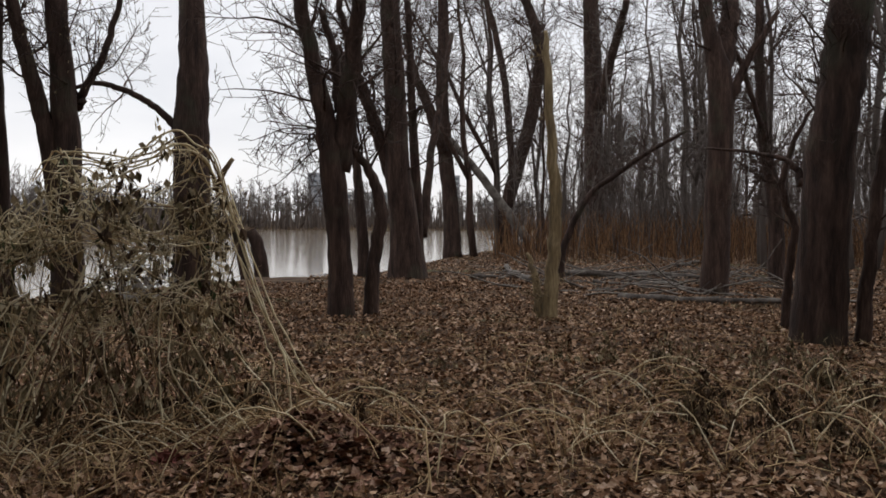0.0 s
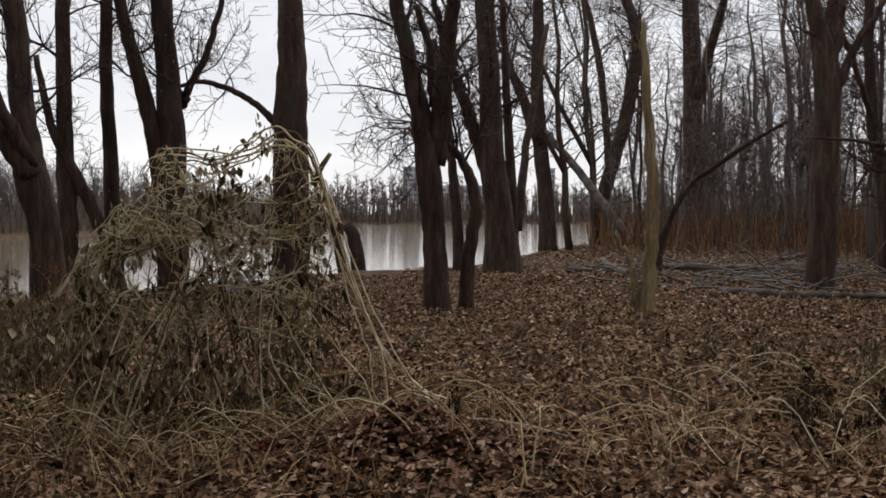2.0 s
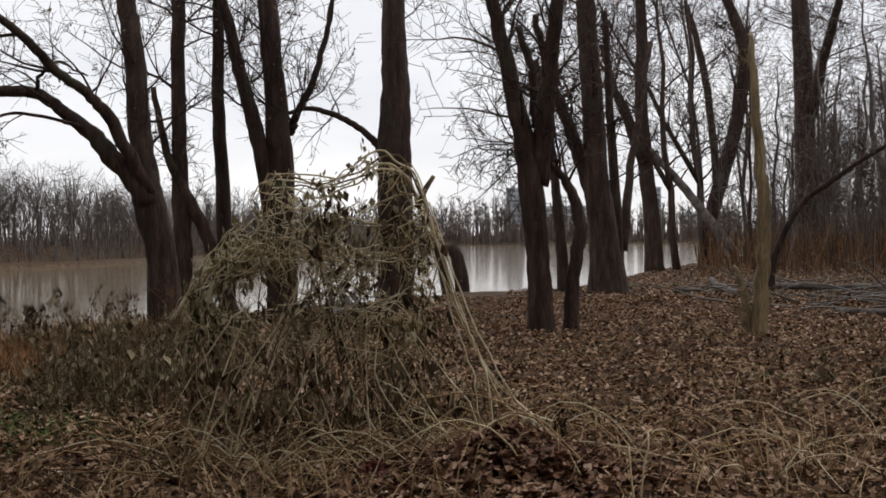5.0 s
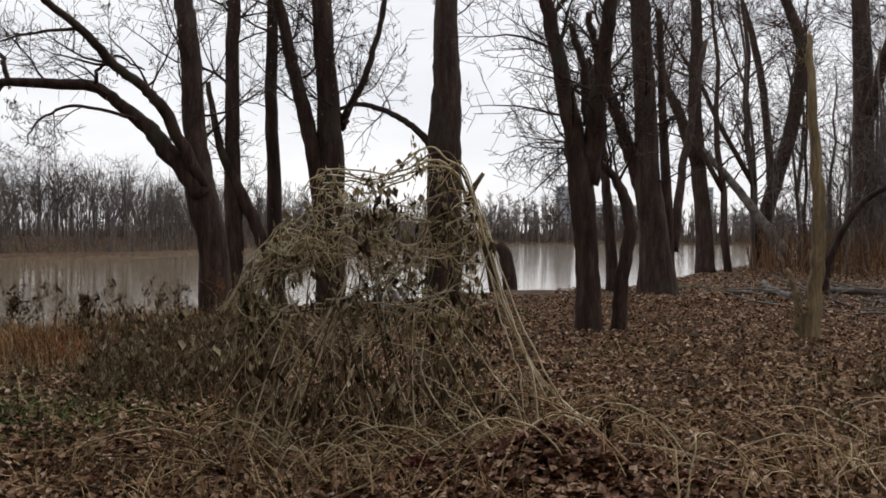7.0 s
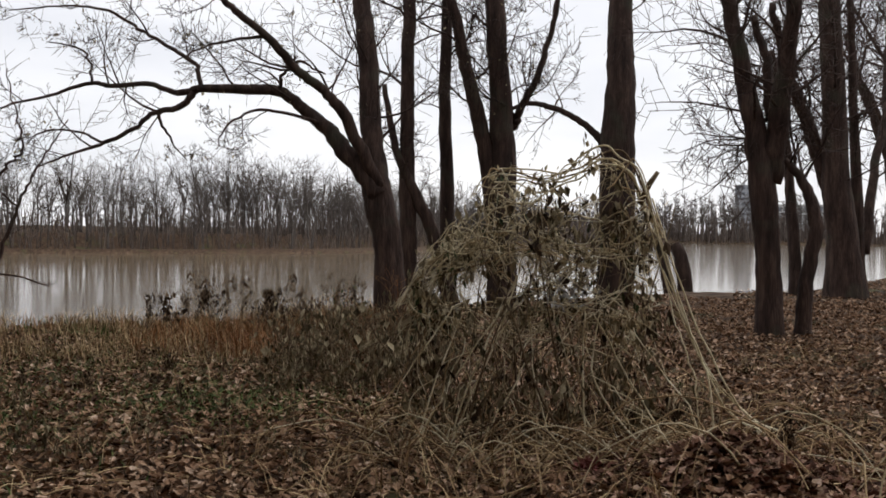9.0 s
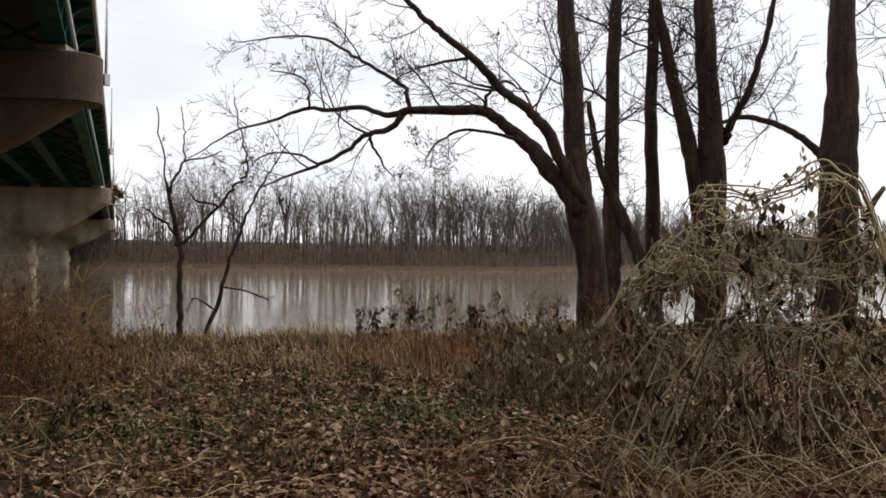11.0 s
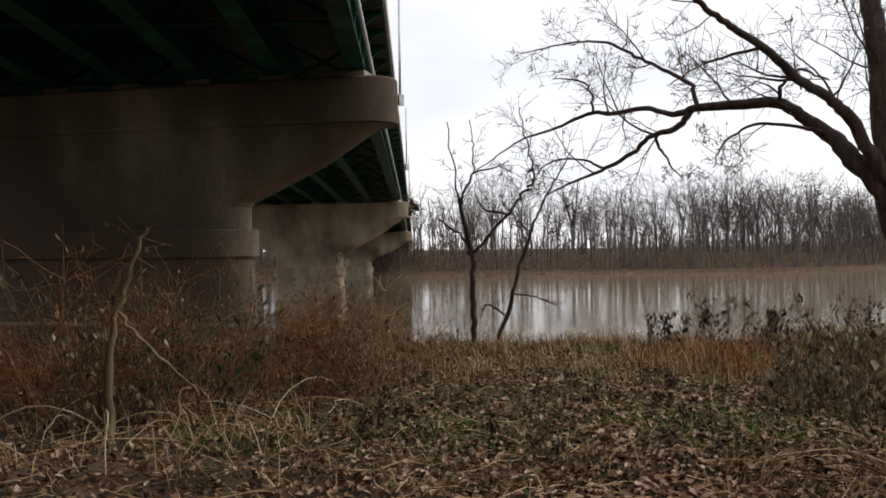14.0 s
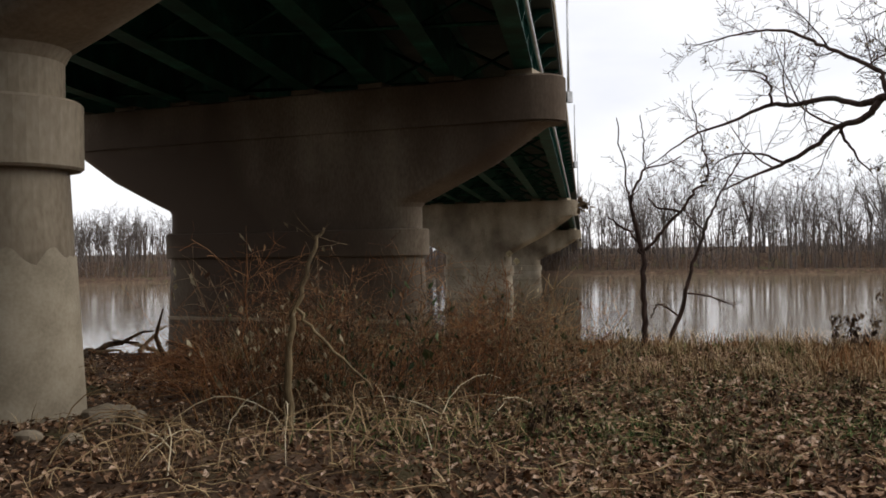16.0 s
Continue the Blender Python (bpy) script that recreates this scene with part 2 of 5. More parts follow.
# ---- mesh helpers ----
class Shape:
    """Collects vertices and faces for one mesh."""

    def __init__(self):
        self.v, self.f = [], []

    def tube(self, pts, radii, sides=6, rough=0.0, cap=True):
        p = np.asarray(pts, float)
        n = len(p)
        tan = np.gradient(p, axis=0)
        tan /= np.linalg.norm(tan, axis=1)[:, None] + 1e-9
        mean = np.abs(p[-1] - p[0])
        ref = np.zeros(3)
        ref[int(np.argmin(mean))] = 1.0
        side = np.cross(tan, ref)
        side /= np.linalg.norm(side, axis=1)[:, None] + 1e-9
        up = np.cross(side, tan)
        ang = np.arange(sides) * (2 * math.pi / sides)
        c, s = np.cos(ang), np.sin(ang)
        r = np.repeat(np.asarray(radii, float)[:, None], sides, 1)
        if rough:
            for i in range(n):
                for k in range(sides):
                    r[i, k] *= 1 + rough * noise.noise((c[k] * 2.2 + p[0, 0], s[k] * 2.2 + p[0, 1], p[i, 2] * 1.1)) \
                        + rough * 0.35 * noise.noise((c[k] * 6 + p[0, 0], s[k] * 6 + p[0, 1], p[i, 2] * 1.7))
        ring = p[:, None, :] + (side[:, None, :] * c[None, :, None] + up[:, None, :] * s[None, :, None]) * r[:, :, None]
        base = len(self.v)
        self.v += ring.reshape(-1, 3).tolist()
        i, k = np.meshgrid(np.arange(n - 1), np.arange(sides), indexing="ij")
        a, b = base + i * sides + k, base + i * sides + (k + 1) % sides
        self.f += np.stack([a, b, b + sides, a + sides], -1).reshape(-1, 4).tolist()
        if cap and sides > 3:
            self.f.append(tuple(base + k for k in reversed(range(sides))))
            self.f.append(tuple(base + (n - 1) * sides + k for k in range(sides)))

    def box(self, lo, hi, m=None):
        base = len(self.v)
        for z in (lo[2], hi[2]):
            for x, y in ((lo[0], lo[1]), (hi[0], lo[1]), (hi[0], hi[1]), (lo[0], hi[1])):
                q = Vector((x, y, z))
                self.v.append(tuple(m @ q if m else q))
        for a in ((3, 2, 1, 0), (4, 5, 6, 7), (0, 1, 5, 4), (1, 2, 6, 5), (2, 3, 7, 6), (3, 0, 4, 7)):
            self.f.append(tuple(base + i for i in a))

    def leaf(self, c, along, across, curl):
        """A curled leaf of two halves folded on its rib."""
        c, a, s = Vector(c), Vector(along), Vector(across)
        up = a.cross(s)
        up = up.normalized() * curl if up.length > 1e-9 else Vector((0, 0, curl))
        base = len(self.v)
        for q in (c - a, c - a * 0.1 + s + up, c - a * 0.05, c - a * 0.1 - s + up, c + a + up * 0.8):
            self.v.append(tuple(q))
        self.f += [(base, base + 2, base + 1), (base, base + 3, base + 2), (base + 1, base + 2, base + 4), (base + 2, base + 3, base + 4)]

    def blade(self, p, lean, height, width):
        base = len(self.v)
        p, lean = Vector(p), Vector(lean)
        s = Vector((-lean.y, lean.x, 0))
        s = s.normalized() * width if s.length > 1e-6 else Vector((width, 0, 0))
        mid, tip = p + lean * 0.35 + Vector((0, 0, height * 0.65)), p + lean + Vector((0, 0, height))
        for q in (p - s, p + s, mid + s * 0.7, mid - s * 0.7, tip):
            self.v.append(tuple(q))
        self.f += [(base, base + 1, base + 2, base + 3), (base + 3, base + 2, base + 4)]

    def mesh(self, name, mat, smooth=True):
        me = bpy.data.meshes.new(name)
        me.from_pydata(self.v, [], self.f)
        me.materials.append(mat)
        if smooth:
            me.polygons.foreach_set("use_smooth", [True] * len(me.polygons))
        me.update()
        return me


def part(name, shape, mat, parent, label="", smooth=True):
    ob = new(name, shape.mesh(name, mat, smooth))
    ob.parent = parent
    if label:
        ob["label"] = label
    return ob


def thing(name, at, label, category, group="", kind="", turn=0.0):
    ob = new(name)
    ob.matrix_world = pose(*at, 0, 0, turn)
    ob.empty_display_size = 0.2
    return tagged(ob, label, category, group, kind)


def single(name, shape, mat, label, category, group="", kind="", at=(0, 0, 0), turn=0.0, smooth=True):
    ob = new(name, shape.mesh(name, mat, smooth))
    ob.matrix_world = pose(*at, 0, 0, turn)
    return tagged(ob, label, category, group, kind)


def spline(pts, per=5):
    """Catmull-Rom through rows of numbers."""
    p = np.asarray(pts, float)
    p = np.vstack([2 * p[0] - p[1], p, 2 * p[-1] - p[-2]])
    out = []
    for i in range(1, len(p) - 2):
        for t in np.arange(per) / per:
            out.append(0.5 * (2 * p[i] + (p[i + 1] - p[i - 1]) * t + (2 * p[i - 1] - 5 * p[i] + 4 * p[i + 1] - p[i + 2]) * t * t
                              + (3 * p[i] - p[i - 1] - 3 * p[i + 1] + p[i + 2]) * t ** 3))
    out.append(p[-2])
    return np.array(out)


# ---- the lie of the land ----
WATER_Z = -2.2
NEAR_EDGE = ((-400, -60), (-40, -30), (2, -16.6), (8.7, -14.4), (10.5, -12.8), (13, -11.0), (27.5, -5.2), (29.8, -2.2),
             (36, -0.9), (44, 0.2), (54, 2.4), (100, 13), (200, 52), (460, 150), (900, 400))
FAR_EDGE = ((-400, -220), (19, -147), (90, -120), (112, -100), (136, -84), (300, -86), (620, -100), (900, -100))


BRIDGE_XY, ALONG_XY = (-21.1, 13.79), (-0.827, 0.562)


def near_edge(y):
    return np.interp(y, [p[0] for p in NEAR_EDGE], [p[1] for p in NEAR_EDGE])


def far_edge(y):
    return np.interp(y, [p[0] for p in FAR_EDGE], [p[1] for p in FAR_EDGE])


def smooth01(t):
    t = np.clip(t, 0, 1)
    return t * t * (3 - 2 * t)


def land(x, y):
    """Height of the ground, without its small bumps."""
    x, y = np.asarray(x, float), np.asarray(y, float)
    inland = (x - near_edge(y)) * 0.87
    near = -3.4 * (1 - smooth01((inland + 4.2) / 4.4))
    beyond = np.maximum((far_edge(y) - x) * 0.8, (y - 470 - 0.2 * x) * 0.9)
    far = -3.4 + 1.7 * smooth01((beyond + 3) / 4) + 2.4 * smooth01((beyond - 7) / 7) + 1.2 * smooth01((beyond - 25) / 40)
    # unseen embankment under the end of the bridge, added to block light from behind
    s = (x - BRIDGE_XY[0]) * ALONG_XY[0] + (y - BRIDGE_XY[1]) * ALONG_XY[1]
    a = (x - BRIDGE_XY[0]) * ALONG_XY[1] * -1 + (y - BRIDGE_XY[1]) * ALONG_XY[0]
    off = np.maximum(np.maximum(-a, a - 17), 0)
    ramp = np.clip(np.minimum((-31 - s) * 0.5, 7.6) - off * 0.5, 0, 7.6)
    return np.where(beyond > -3, np.maximum(far, -3.4), near + ramp)


def bumps(x, y):
    mound = 0.3 * math.exp(-((x + 0.85) ** 2 + (y - 6.2) ** 2) / 0.35)
    return mound + 0.07 * noise.noise((x * 0.45, y * 0.45, 3.1)) + 0.045 * noise.noise((x * 1.6, y * 1.6, 7.7))


def ground_z(x, y):
    return float(land(x, y)) + bumps(x, y)


def warped(lo, hi, fine, grow):
    """Steps that are fine near zero and widen outwards."""
    right, s, v = [0.0], fine, 0.0
    while v < hi:
        s = max(fine, v * grow)
        v += s
        right.append(v)
    left, v = [], 0.0
    while v > lo:
        v -= max(fine, -v * grow)
        left.append(v)
    return np.array(left[::-1] + right)


def build_ground():
    gx, gy = warped(-1500, 1500, 0.2, 0.034), warped(-600, 1500, 0.2, 0.034)
    xx, yy = np.meshgrid(gx, gy)
    zz = land(xx, yy)
    fine = (np.abs(xx) < 45) & (yy > -6) & (yy < 60)
    for i, j in zip(*np.nonzero(fine)):
        zz[i, j] += bumps(xx[i, j], yy[i, j])
    nx, ny = len(gx), len(gy)
    idx = np.arange(nx * ny).reshape(ny, nx)
    faces = np.stack([idx[:-1, :-1], idx[:-1, 1:], idx[1:, 1:], idx[1:, :-1]], -1).reshape(-1, 4)
    me = bpy.data.meshes.new("ground")
    me.from_pydata(np.stack([xx, yy, zz], -1).reshape(-1, 3).tolist(), [], faces.tolist())
    me.materials.append(SOIL)
    me.polygons.foreach_set("use_smooth", [True] * len(me.polygons))
    tagged(new("ground", me), "brown leaf-covered forest floor sloping to a river", "ground", kind="structure")
    s = Shape()
    s.v = [(-1500, -600, WATER_Z), (700, -600, WATER_Z), (700, 1500, WATER_Z), (-1500, 1500, WATER_Z)]
    s.f = [(0, 1, 2, 3)]
    tagged(new("water", s.mesh("water", WATER, False)), "calm muddy brown river reflecting a pale sky", "river", kind="structure")


build_ground()


# ---- trees ----
def wander(rng, start, way, length, n, bend, lift):
    """A crooked line that starts along way."""
    p, d = np.array(start, float), np.array(way, float)
    d /= np.linalg.norm(d)
    out, step = [p.copy()], length / n
    for _ in range(n):
        d = d + rng.normal(0, bend, 3) + np.array((0, 0, lift))
        d /= np.linalg.norm(d)
        p = p + d * step
        out.append(p.copy())
    return np.array(out)


def twigs(shape, rng, line, radii, level, count, reach, first=0.25, lift=0.03, thin=0.0045, leaves=None):
    """Side shoots along a line, each with shoots of its own down to the last level."""
    n = len(line)
    for _ in range(count):
        k = first + (1 - first) * rng.random() ** 0.85
        i = min(int(k * (n - 1)), n - 2)
        at = line[i] + (line[i + 1] - line[i]) * rng.random()
        tan = line[i + 1] - line[i]
        tan = tan / (np.linalg.norm(tan) + 1e-9)
        out = rng.normal(0, 1, 3)
        out -= tan * (out @ tan)
        out /= np.linalg.norm(out) + 1e-9
        way = tan * rng.uniform(0.35, 0.9) + out * rng.uniform(0.6, 1.0)
        length = reach * rng.uniform(0.5, 1.25) * (1.15 - 0.55 * k)
        r0 = max(thin, min(radii[i] * 0.55, length * 0.014))
        segs = 6 if level > 1 else 4 if level == 1 else 3
        sub = wander(rng, at, way, length, segs, 0.17 if level > 1 else 0.11, lift)
        rr = np.linspace(r0, thin * 0.7, len(sub))
        shape.tube(sub, rr, 6 if r0 > 0.04 else 4 if r0 > 0.014 else 3, cap=False)
        if level > 0:
            twigs(shape, rng, sub, rr, level - 1, int(rng.integers(4, 7)) + 2 * (level > 1), length * 0.6, 0.15, lift, thin, leaves)
        elif leaves is not None and rng.random() < 0.2:
            for _ in range(2):
                q = sub[rng.integers(1, len(sub))]
                s = rng.uniform(0.016, 0.034)
                leaves.leaf(q + np.array((0, 0, -s)), (rng.normal(0, 0.3) * s, rng.normal(0, 0.3) * s, -s), tuple(rng.normal(0, 0.4, 2) * s) + (0,), 0.01)


def tree(seed, base, face, stems, label, limbs=10, reach=2.4, level=2, bark=None, name="tree", category="tree", first=0.45,
         leafy=False, group="riverside trees", thin=0.0058, lift=0.03, sides=14):
    """A tree whose stems are rows of (sideways, height, radius, and how far away if given) in the upright plane turned by face degrees; the first is the trunk."""
    rng = np.random.default_rng(seed)
    top = thing(name, (base[0], base[1], 0), label, category, group, turn=face)
    wood, crown = Shape(), Shape()
    leaves = Shape() if leafy else None
    bark = bark or BARK
    trunk_depth = None
    for k, rows in enumerate(stems):
        own = len(rows[0]) > 3
        arr = np.array([(q[0], q[3] if own else 0.0, q[1], q[2]) for q in rows])
        if k == 0:
            foot = ground_z(*base)
            if arr[0, 2] < 0.5:
                arr[0, 2] = min(foot, arr[0, 2]) - 0.12
        length = abs(arr[-1, 2] - arr[0, 2]) + abs(arr[-1, 0] - arr[0, 0])
        sway = rng.uniform(-0.1, 0.1) if k == 0 else rng.uniform(-0.45, 0.45)
        if not own:
            arr[:, 1] = np.linspace(0, 1, len(arr)) ** 1.4 * length * sway
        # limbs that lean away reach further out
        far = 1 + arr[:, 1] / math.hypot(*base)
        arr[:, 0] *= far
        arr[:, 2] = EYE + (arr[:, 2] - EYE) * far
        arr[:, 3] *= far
        line = spline(arr, 6)
        for i in range(1, len(line)):
            w = 0.012 if k == 0 else 0.02
            line[i, 0] += rng.normal(0, w)
            line[i, 1] += rng.normal(0, w)
        r = np.maximum(line[:, 3], 0.008)
        if k == 0 and arr[0, 2] < 0.5:
            flare = np.exp(-np.maximum(line[:, 2] - line[0, 2], 0) / 0.28)
            r = r * (1 + (0.3 if r[0] < 0.3 else 0.12) * flare)
        p = line[:, :3]
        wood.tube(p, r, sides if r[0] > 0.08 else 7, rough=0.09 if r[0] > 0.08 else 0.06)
        if limbs:
            up = first if k == 0 else 0.15
            share = limbs if k == 0 else max(3, int(limbs * 0.7 * min(1.0, length / 3.5)))
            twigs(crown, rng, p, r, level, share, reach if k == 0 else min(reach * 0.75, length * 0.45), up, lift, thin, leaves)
    part("trunk", wood, bark, top)
    if crown.v:
        part("crown", crown, bark, top, "bare thin branches and twigs")
    if leaves and leaves.v:
        part("foliage", leaves, DRYLEAF, top, "few withered brown leaves")
    return top


tree(1, (-5.46, 20.72), 14.8,
     [[(-0.0, -0.28, 0.43), (0.03, 1.49, 0.405), (0.02, 3.44, 0.385), (0.06, 5.15, 0.32), (0.04, 6.35, 0.265), (0.02, 9.95, 0.21)], [(-0.21, 3.5, 0.139), (-0.47, 3.79, 0.082), (-0.88, 4.12, 0.07), (-1.42, 4.39, 0.063), (-1.98, 4.48, 0.051), (-2.59, 4.25, 0.032)]],
     "thick dark brown riverside trunk behind a vine mound", limbs=8, reach=2.0, first=0.75)
tree(2, (-7.09, 18.07), 21.4,
     [[(0.05, -0.11, 0.298), (-0.01, 1.5, 0.286), (-0.0, 3.09, 0.263), (-0.11, 4.67, 0.218), (-0.19, 5.71, 0.206), (-0.25, 8.0, 0.149)], [(0.2, 3.74, 0.103), (0.32, 4.06, 0.08), (0.68, 4.83, 0.069), (0.96, 5.82, 0.052), (1.25, 7.03, 0.04)]],
     "straight dark-barked tree on the river bank, forked limb", limbs=15, reach=2.3, leafy=True)
tree(3, (-7.17, 18.06), 21.6,
     [[(0.03, -0.05, 0.195), (-0.13, 2.24, 0.172), (-0.37, 3.6, 0.161), (-0.63, 4.63, 0.138), (-0.86, 5.65, 0.115), (-1.27, 7.35, 0.086)]],
     "slender dark trunk leaning away from its neighbour", limbs=13, reach=2.3, leafy=True)
tree(4, (-8.18, 15.37), 28.0,
     [[(0.0, -0.1, 0.319), (-0.07, 1.18, 0.267), (-0.25, 2.2, 0.27), (-0.34, 2.92, 0.216), (-0.42, 3.73, 0.195), (-0.48, 4.75, 0.175), (-0.6, 5.77, 0.154), (-0.8, 7.58, 0.113)],
      [(-0.23, 2.22, 0.185, 0.0), (-0.78, 2.95, 0.175, 0.14), (-1.21, 3.44, 0.139, 0.27), (-1.66, 3.8, 0.108, 0.41), (-2.06, 4.09, 0.098, 0.54), (-2.59, 4.11, 0.092, 0.68), (-3.42, 4.11, 0.072, 0.81), (-3.67, 4.05, 0.062, 0.95), (-3.93, 4.03, 0.051, 1.09), (-4.4, 4.18, 0.046, 1.22), (-5.02, 4.12, 0.041, 1.36), (-5.38, 4.17, 0.036, 1.49), (-6.1, 3.93, 0.026, 1.63), (-6.83, 3.74, 0.018, 1.76), (-7.76, 3.22, 0.01, 1.9)],
      [(-3.52, 4.09, 0.062, 0.85), (-3.83, 3.77, 0.057, 0.72), (-4.24, 3.67, 0.046, 0.6), (-4.65, 3.36, 0.041, 0.48), (-5.16, 3.11, 0.036, 0.35), (-5.78, 2.88, 0.021, 0.22), (-6.3, 2.67, 0.013, 0.1)],
      [(-5.16, 3.11, 0.026, 0.38), (-5.58, 3.29, 0.021, 0.19), (-6.15, 3.31, 0.015, -0.01), (-6.51, 3.06, 0.01, -0.2)],
      [(-0.23, 2.38, 0.123, 0.0), (-0.86, 3.63, 0.108, -0.2), (-1.26, 4.11, 0.087, -0.4), (-1.77, 4.51, 0.082, -0.6), (-2.19, 4.97, 0.072, -0.8), (-2.71, 5.42, 0.062, -1.0), (-3.12, 5.73, 0.056, -1.2), (-3.54, 6.18, 0.046, -1.4), (-4.06, 6.74, 0.031, -1.6)],
      [(-3.44, 4.11, 0.046, 0.85), (-3.52, 4.5, 0.041, 1.04), (-3.94, 4.8, 0.036, 1.23), (-4.56, 5.15, 0.031, 1.42), (-5.08, 5.45, 0.026, 1.62), (-5.8, 5.53, 0.018, 1.81), (-6.83, 5.42, 0.01, 2.0)],
      [(-5.38, 4.17, 0.026, 1.5), (-5.41, 4.53, 0.023, 1.37), (-5.59, 4.78, 0.018, 1.23), (-6.11, 4.88, 0.01, 1.1)],
      [(-1.25, 3.49, 0.041, 0.25), (-1.77, 3.66, 0.031, -0.04), (-2.49, 3.74, 0.026, -0.32), (-3.0, 3.42, 0.018, -0.61), (-3.15, 3.03, 0.01, -0.9)],
      [(-4.19, 3.62, 0.031, 0.6), (-4.05, 3.31, 0.023, 0.75), (-3.72, 2.82, 0.01, 0.9)],
      [(-2.35, 5.07, 0.031, -0.8), (-2.91, 4.98, 0.026, -0.6), (-3.42, 4.85, 0.018, -0.4), (-3.94, 4.56, 0.01, -0.2)],
      [(-2.06, 4.05, 0.046, 0.54), (-2.0, 4.36, 0.031, 0.33), (-1.72, 4.64, 0.026, 0.11), (-1.26, 4.41, 0.015, -0.1)]],
     "dark leaning tree with long limbs arching over the river", limbs=14, reach=2.2, leafy=True, first=0.4, thin=0.005)
tree(5, (-8.9, 17.46), 27.0,
     [[(0.0, -0.14, 0.197), (-0.02, 1.71, 0.185), (-0.06, 3.44, 0.15), (-0.06, 5.16, 0.139), (-0.02, 6.31, 0.127), (0.05, 8.37, 0.098)]],
     "straight slim dark trunk on the river bank", limbs=15, reach=2.3, leafy=True)
tree(6, (-8.37, 18.33), 24.5,
     [[(0.0, -0.18, 0.178), (-0.06, 1.73, 0.155), (-0.14, 4.1, 0.131), (-0.12, 6.46, 0.107), (-0.1, 8.58, 0.077)]],
     "thin upright dark trunk on the river bank", limbs=15, reach=2.3, leafy=True)
tree(7, (-8.05, 17.76), 24.4,
     [[(0.06, 0.11, 0.161), (-0.42, 1.6, 0.138), (-0.77, 2.35, 0.115), (-1.19, 3.32, 0.081), (-1.43, 4.58, 0.052)]],
     "slim trunk leaning over the water's edge", limbs=10, reach=1.2)
tree(8, (-1.67, 15.99), 6.0,
     [[(-0.0, -0.08, 0.218), (-0.07, 1.06, 0.199), (-0.15, 2.19, 0.209), (-0.33, 3.41, 0.171), (-0.56, 4.52, 0.133), (-0.77, 5.44, 0.114), (-1.0, 6.91, 0.076)], [(-0.07, 2.47, 0.19), (0.04, 3.41, 0.171), (0.16, 4.35, 0.142), (0.27, 5.29, 0.123), (0.34, 6.78, 0.095)], [(-0.07, 3.41, 0.095), (-0.12, 4.25, 0.076), (-0.36, 5.08, 0.057)]],
     "double-stemmed dark brown tree in leaf litter", limbs=27, reach=2.6, first=0.4)
tree(9, (-1.23, 16.2), 4.3,
     [[(0.0, -0.06, 0.125), (0.07, 1.06, 0.115), (0.18, 1.73, 0.115), (0.12, 2.11, 0.096), (-0.1, 2.58, 0.072), (-0.53, 3.0, 0.048), (-0.91, 3.19, 0.029)]],
     "thin crooked trunk bending over towards its neighbour", limbs=20, reach=2.0, first=0.6, lift=-0.02)
tree(10, (-2.32, 27.91), 4.8,
     [[(0.03, -0.08, 0.165), (-0.04, 1.48, 0.165), (-0.19, 3.13, 0.132), (-0.36, 4.76, 0.107), (-0.72, 6.71, 0.083)]],
     "slim dark trunk at the edge of the bank", limbs=15, reach=2.2)
tree(11, (-1.02, 27.18), 2.1,
     [[(0.03, -0.11, 0.578), (-0.07, 1.49, 0.417), (-0.27, 3.09, 0.369), (-0.37, 5.48, 0.305), (-0.51, 7.86, 0.273), (-0.62, 10.38, 0.225)], [(-0.33, 2.61, 0.225), (-0.82, 4.04, 0.193), (-1.14, 5.0, 0.161), (-1.59, 6.26, 0.12), (-1.94, 7.84, 0.096)]],
     "massive dark trunk with swollen base at the bank", limbs=23, reach=3.6, first=0.35)
tree(12, (-0.66, 28.06), 1.3,
     [[(-0.03, -0.07, 0.232), (-0.11, 1.49, 0.182), (-0.16, 3.14, 0.149), (-0.29, 5.61, 0.116), (-0.4, 8.06, 0.099)], [(0.06, 1.16, 0.149), (0.22, 2.98, 0.124), (0.49, 4.8, 0.099), (0.89, 7.1, 0.066)]],
     "slim forked trunk beside a massive tree", limbs=17, reach=2.4)
tree(13, (0.5, 44.27), -0.7,
     [[(0.0, -0.13, 0.444), (-0.2, 2.74, 0.366), (-0.47, 5.34, 0.34), (-0.59, 7.94, 0.287), (-0.53, 10.52, 0.261), (-0.67, 13.36, 0.196)], [(-0.5, 4.82, 0.235), (-1.55, 7.67, 0.17), (-2.34, 10.26, 0.118)]],
     "tall dark tree standing at the water's edge", limbs=23, reach=4.2, thin=0.009)
tree(14, (3.28, 53.38), -3.5,
     [[(-0.0, -0.09, 0.473), (0.23, 2.36, 0.41), (0.81, 4.56, 0.379), (1.42, 6.75, 0.379), (1.87, 9.25, 0.347), (2.01, 11.43, 0.316), (1.21, 13.92, 0.253), (0.1, 16.41, 0.189)], [(0.6, 3.62, 0.221), (0.32, 7.69, 0.205), (-0.17, 10.82, 0.189), (-0.91, 13.94, 0.142)]],
     "dark crooked tree leaning towards the woods", limbs=23, reach=4.5, thin=0.0095)
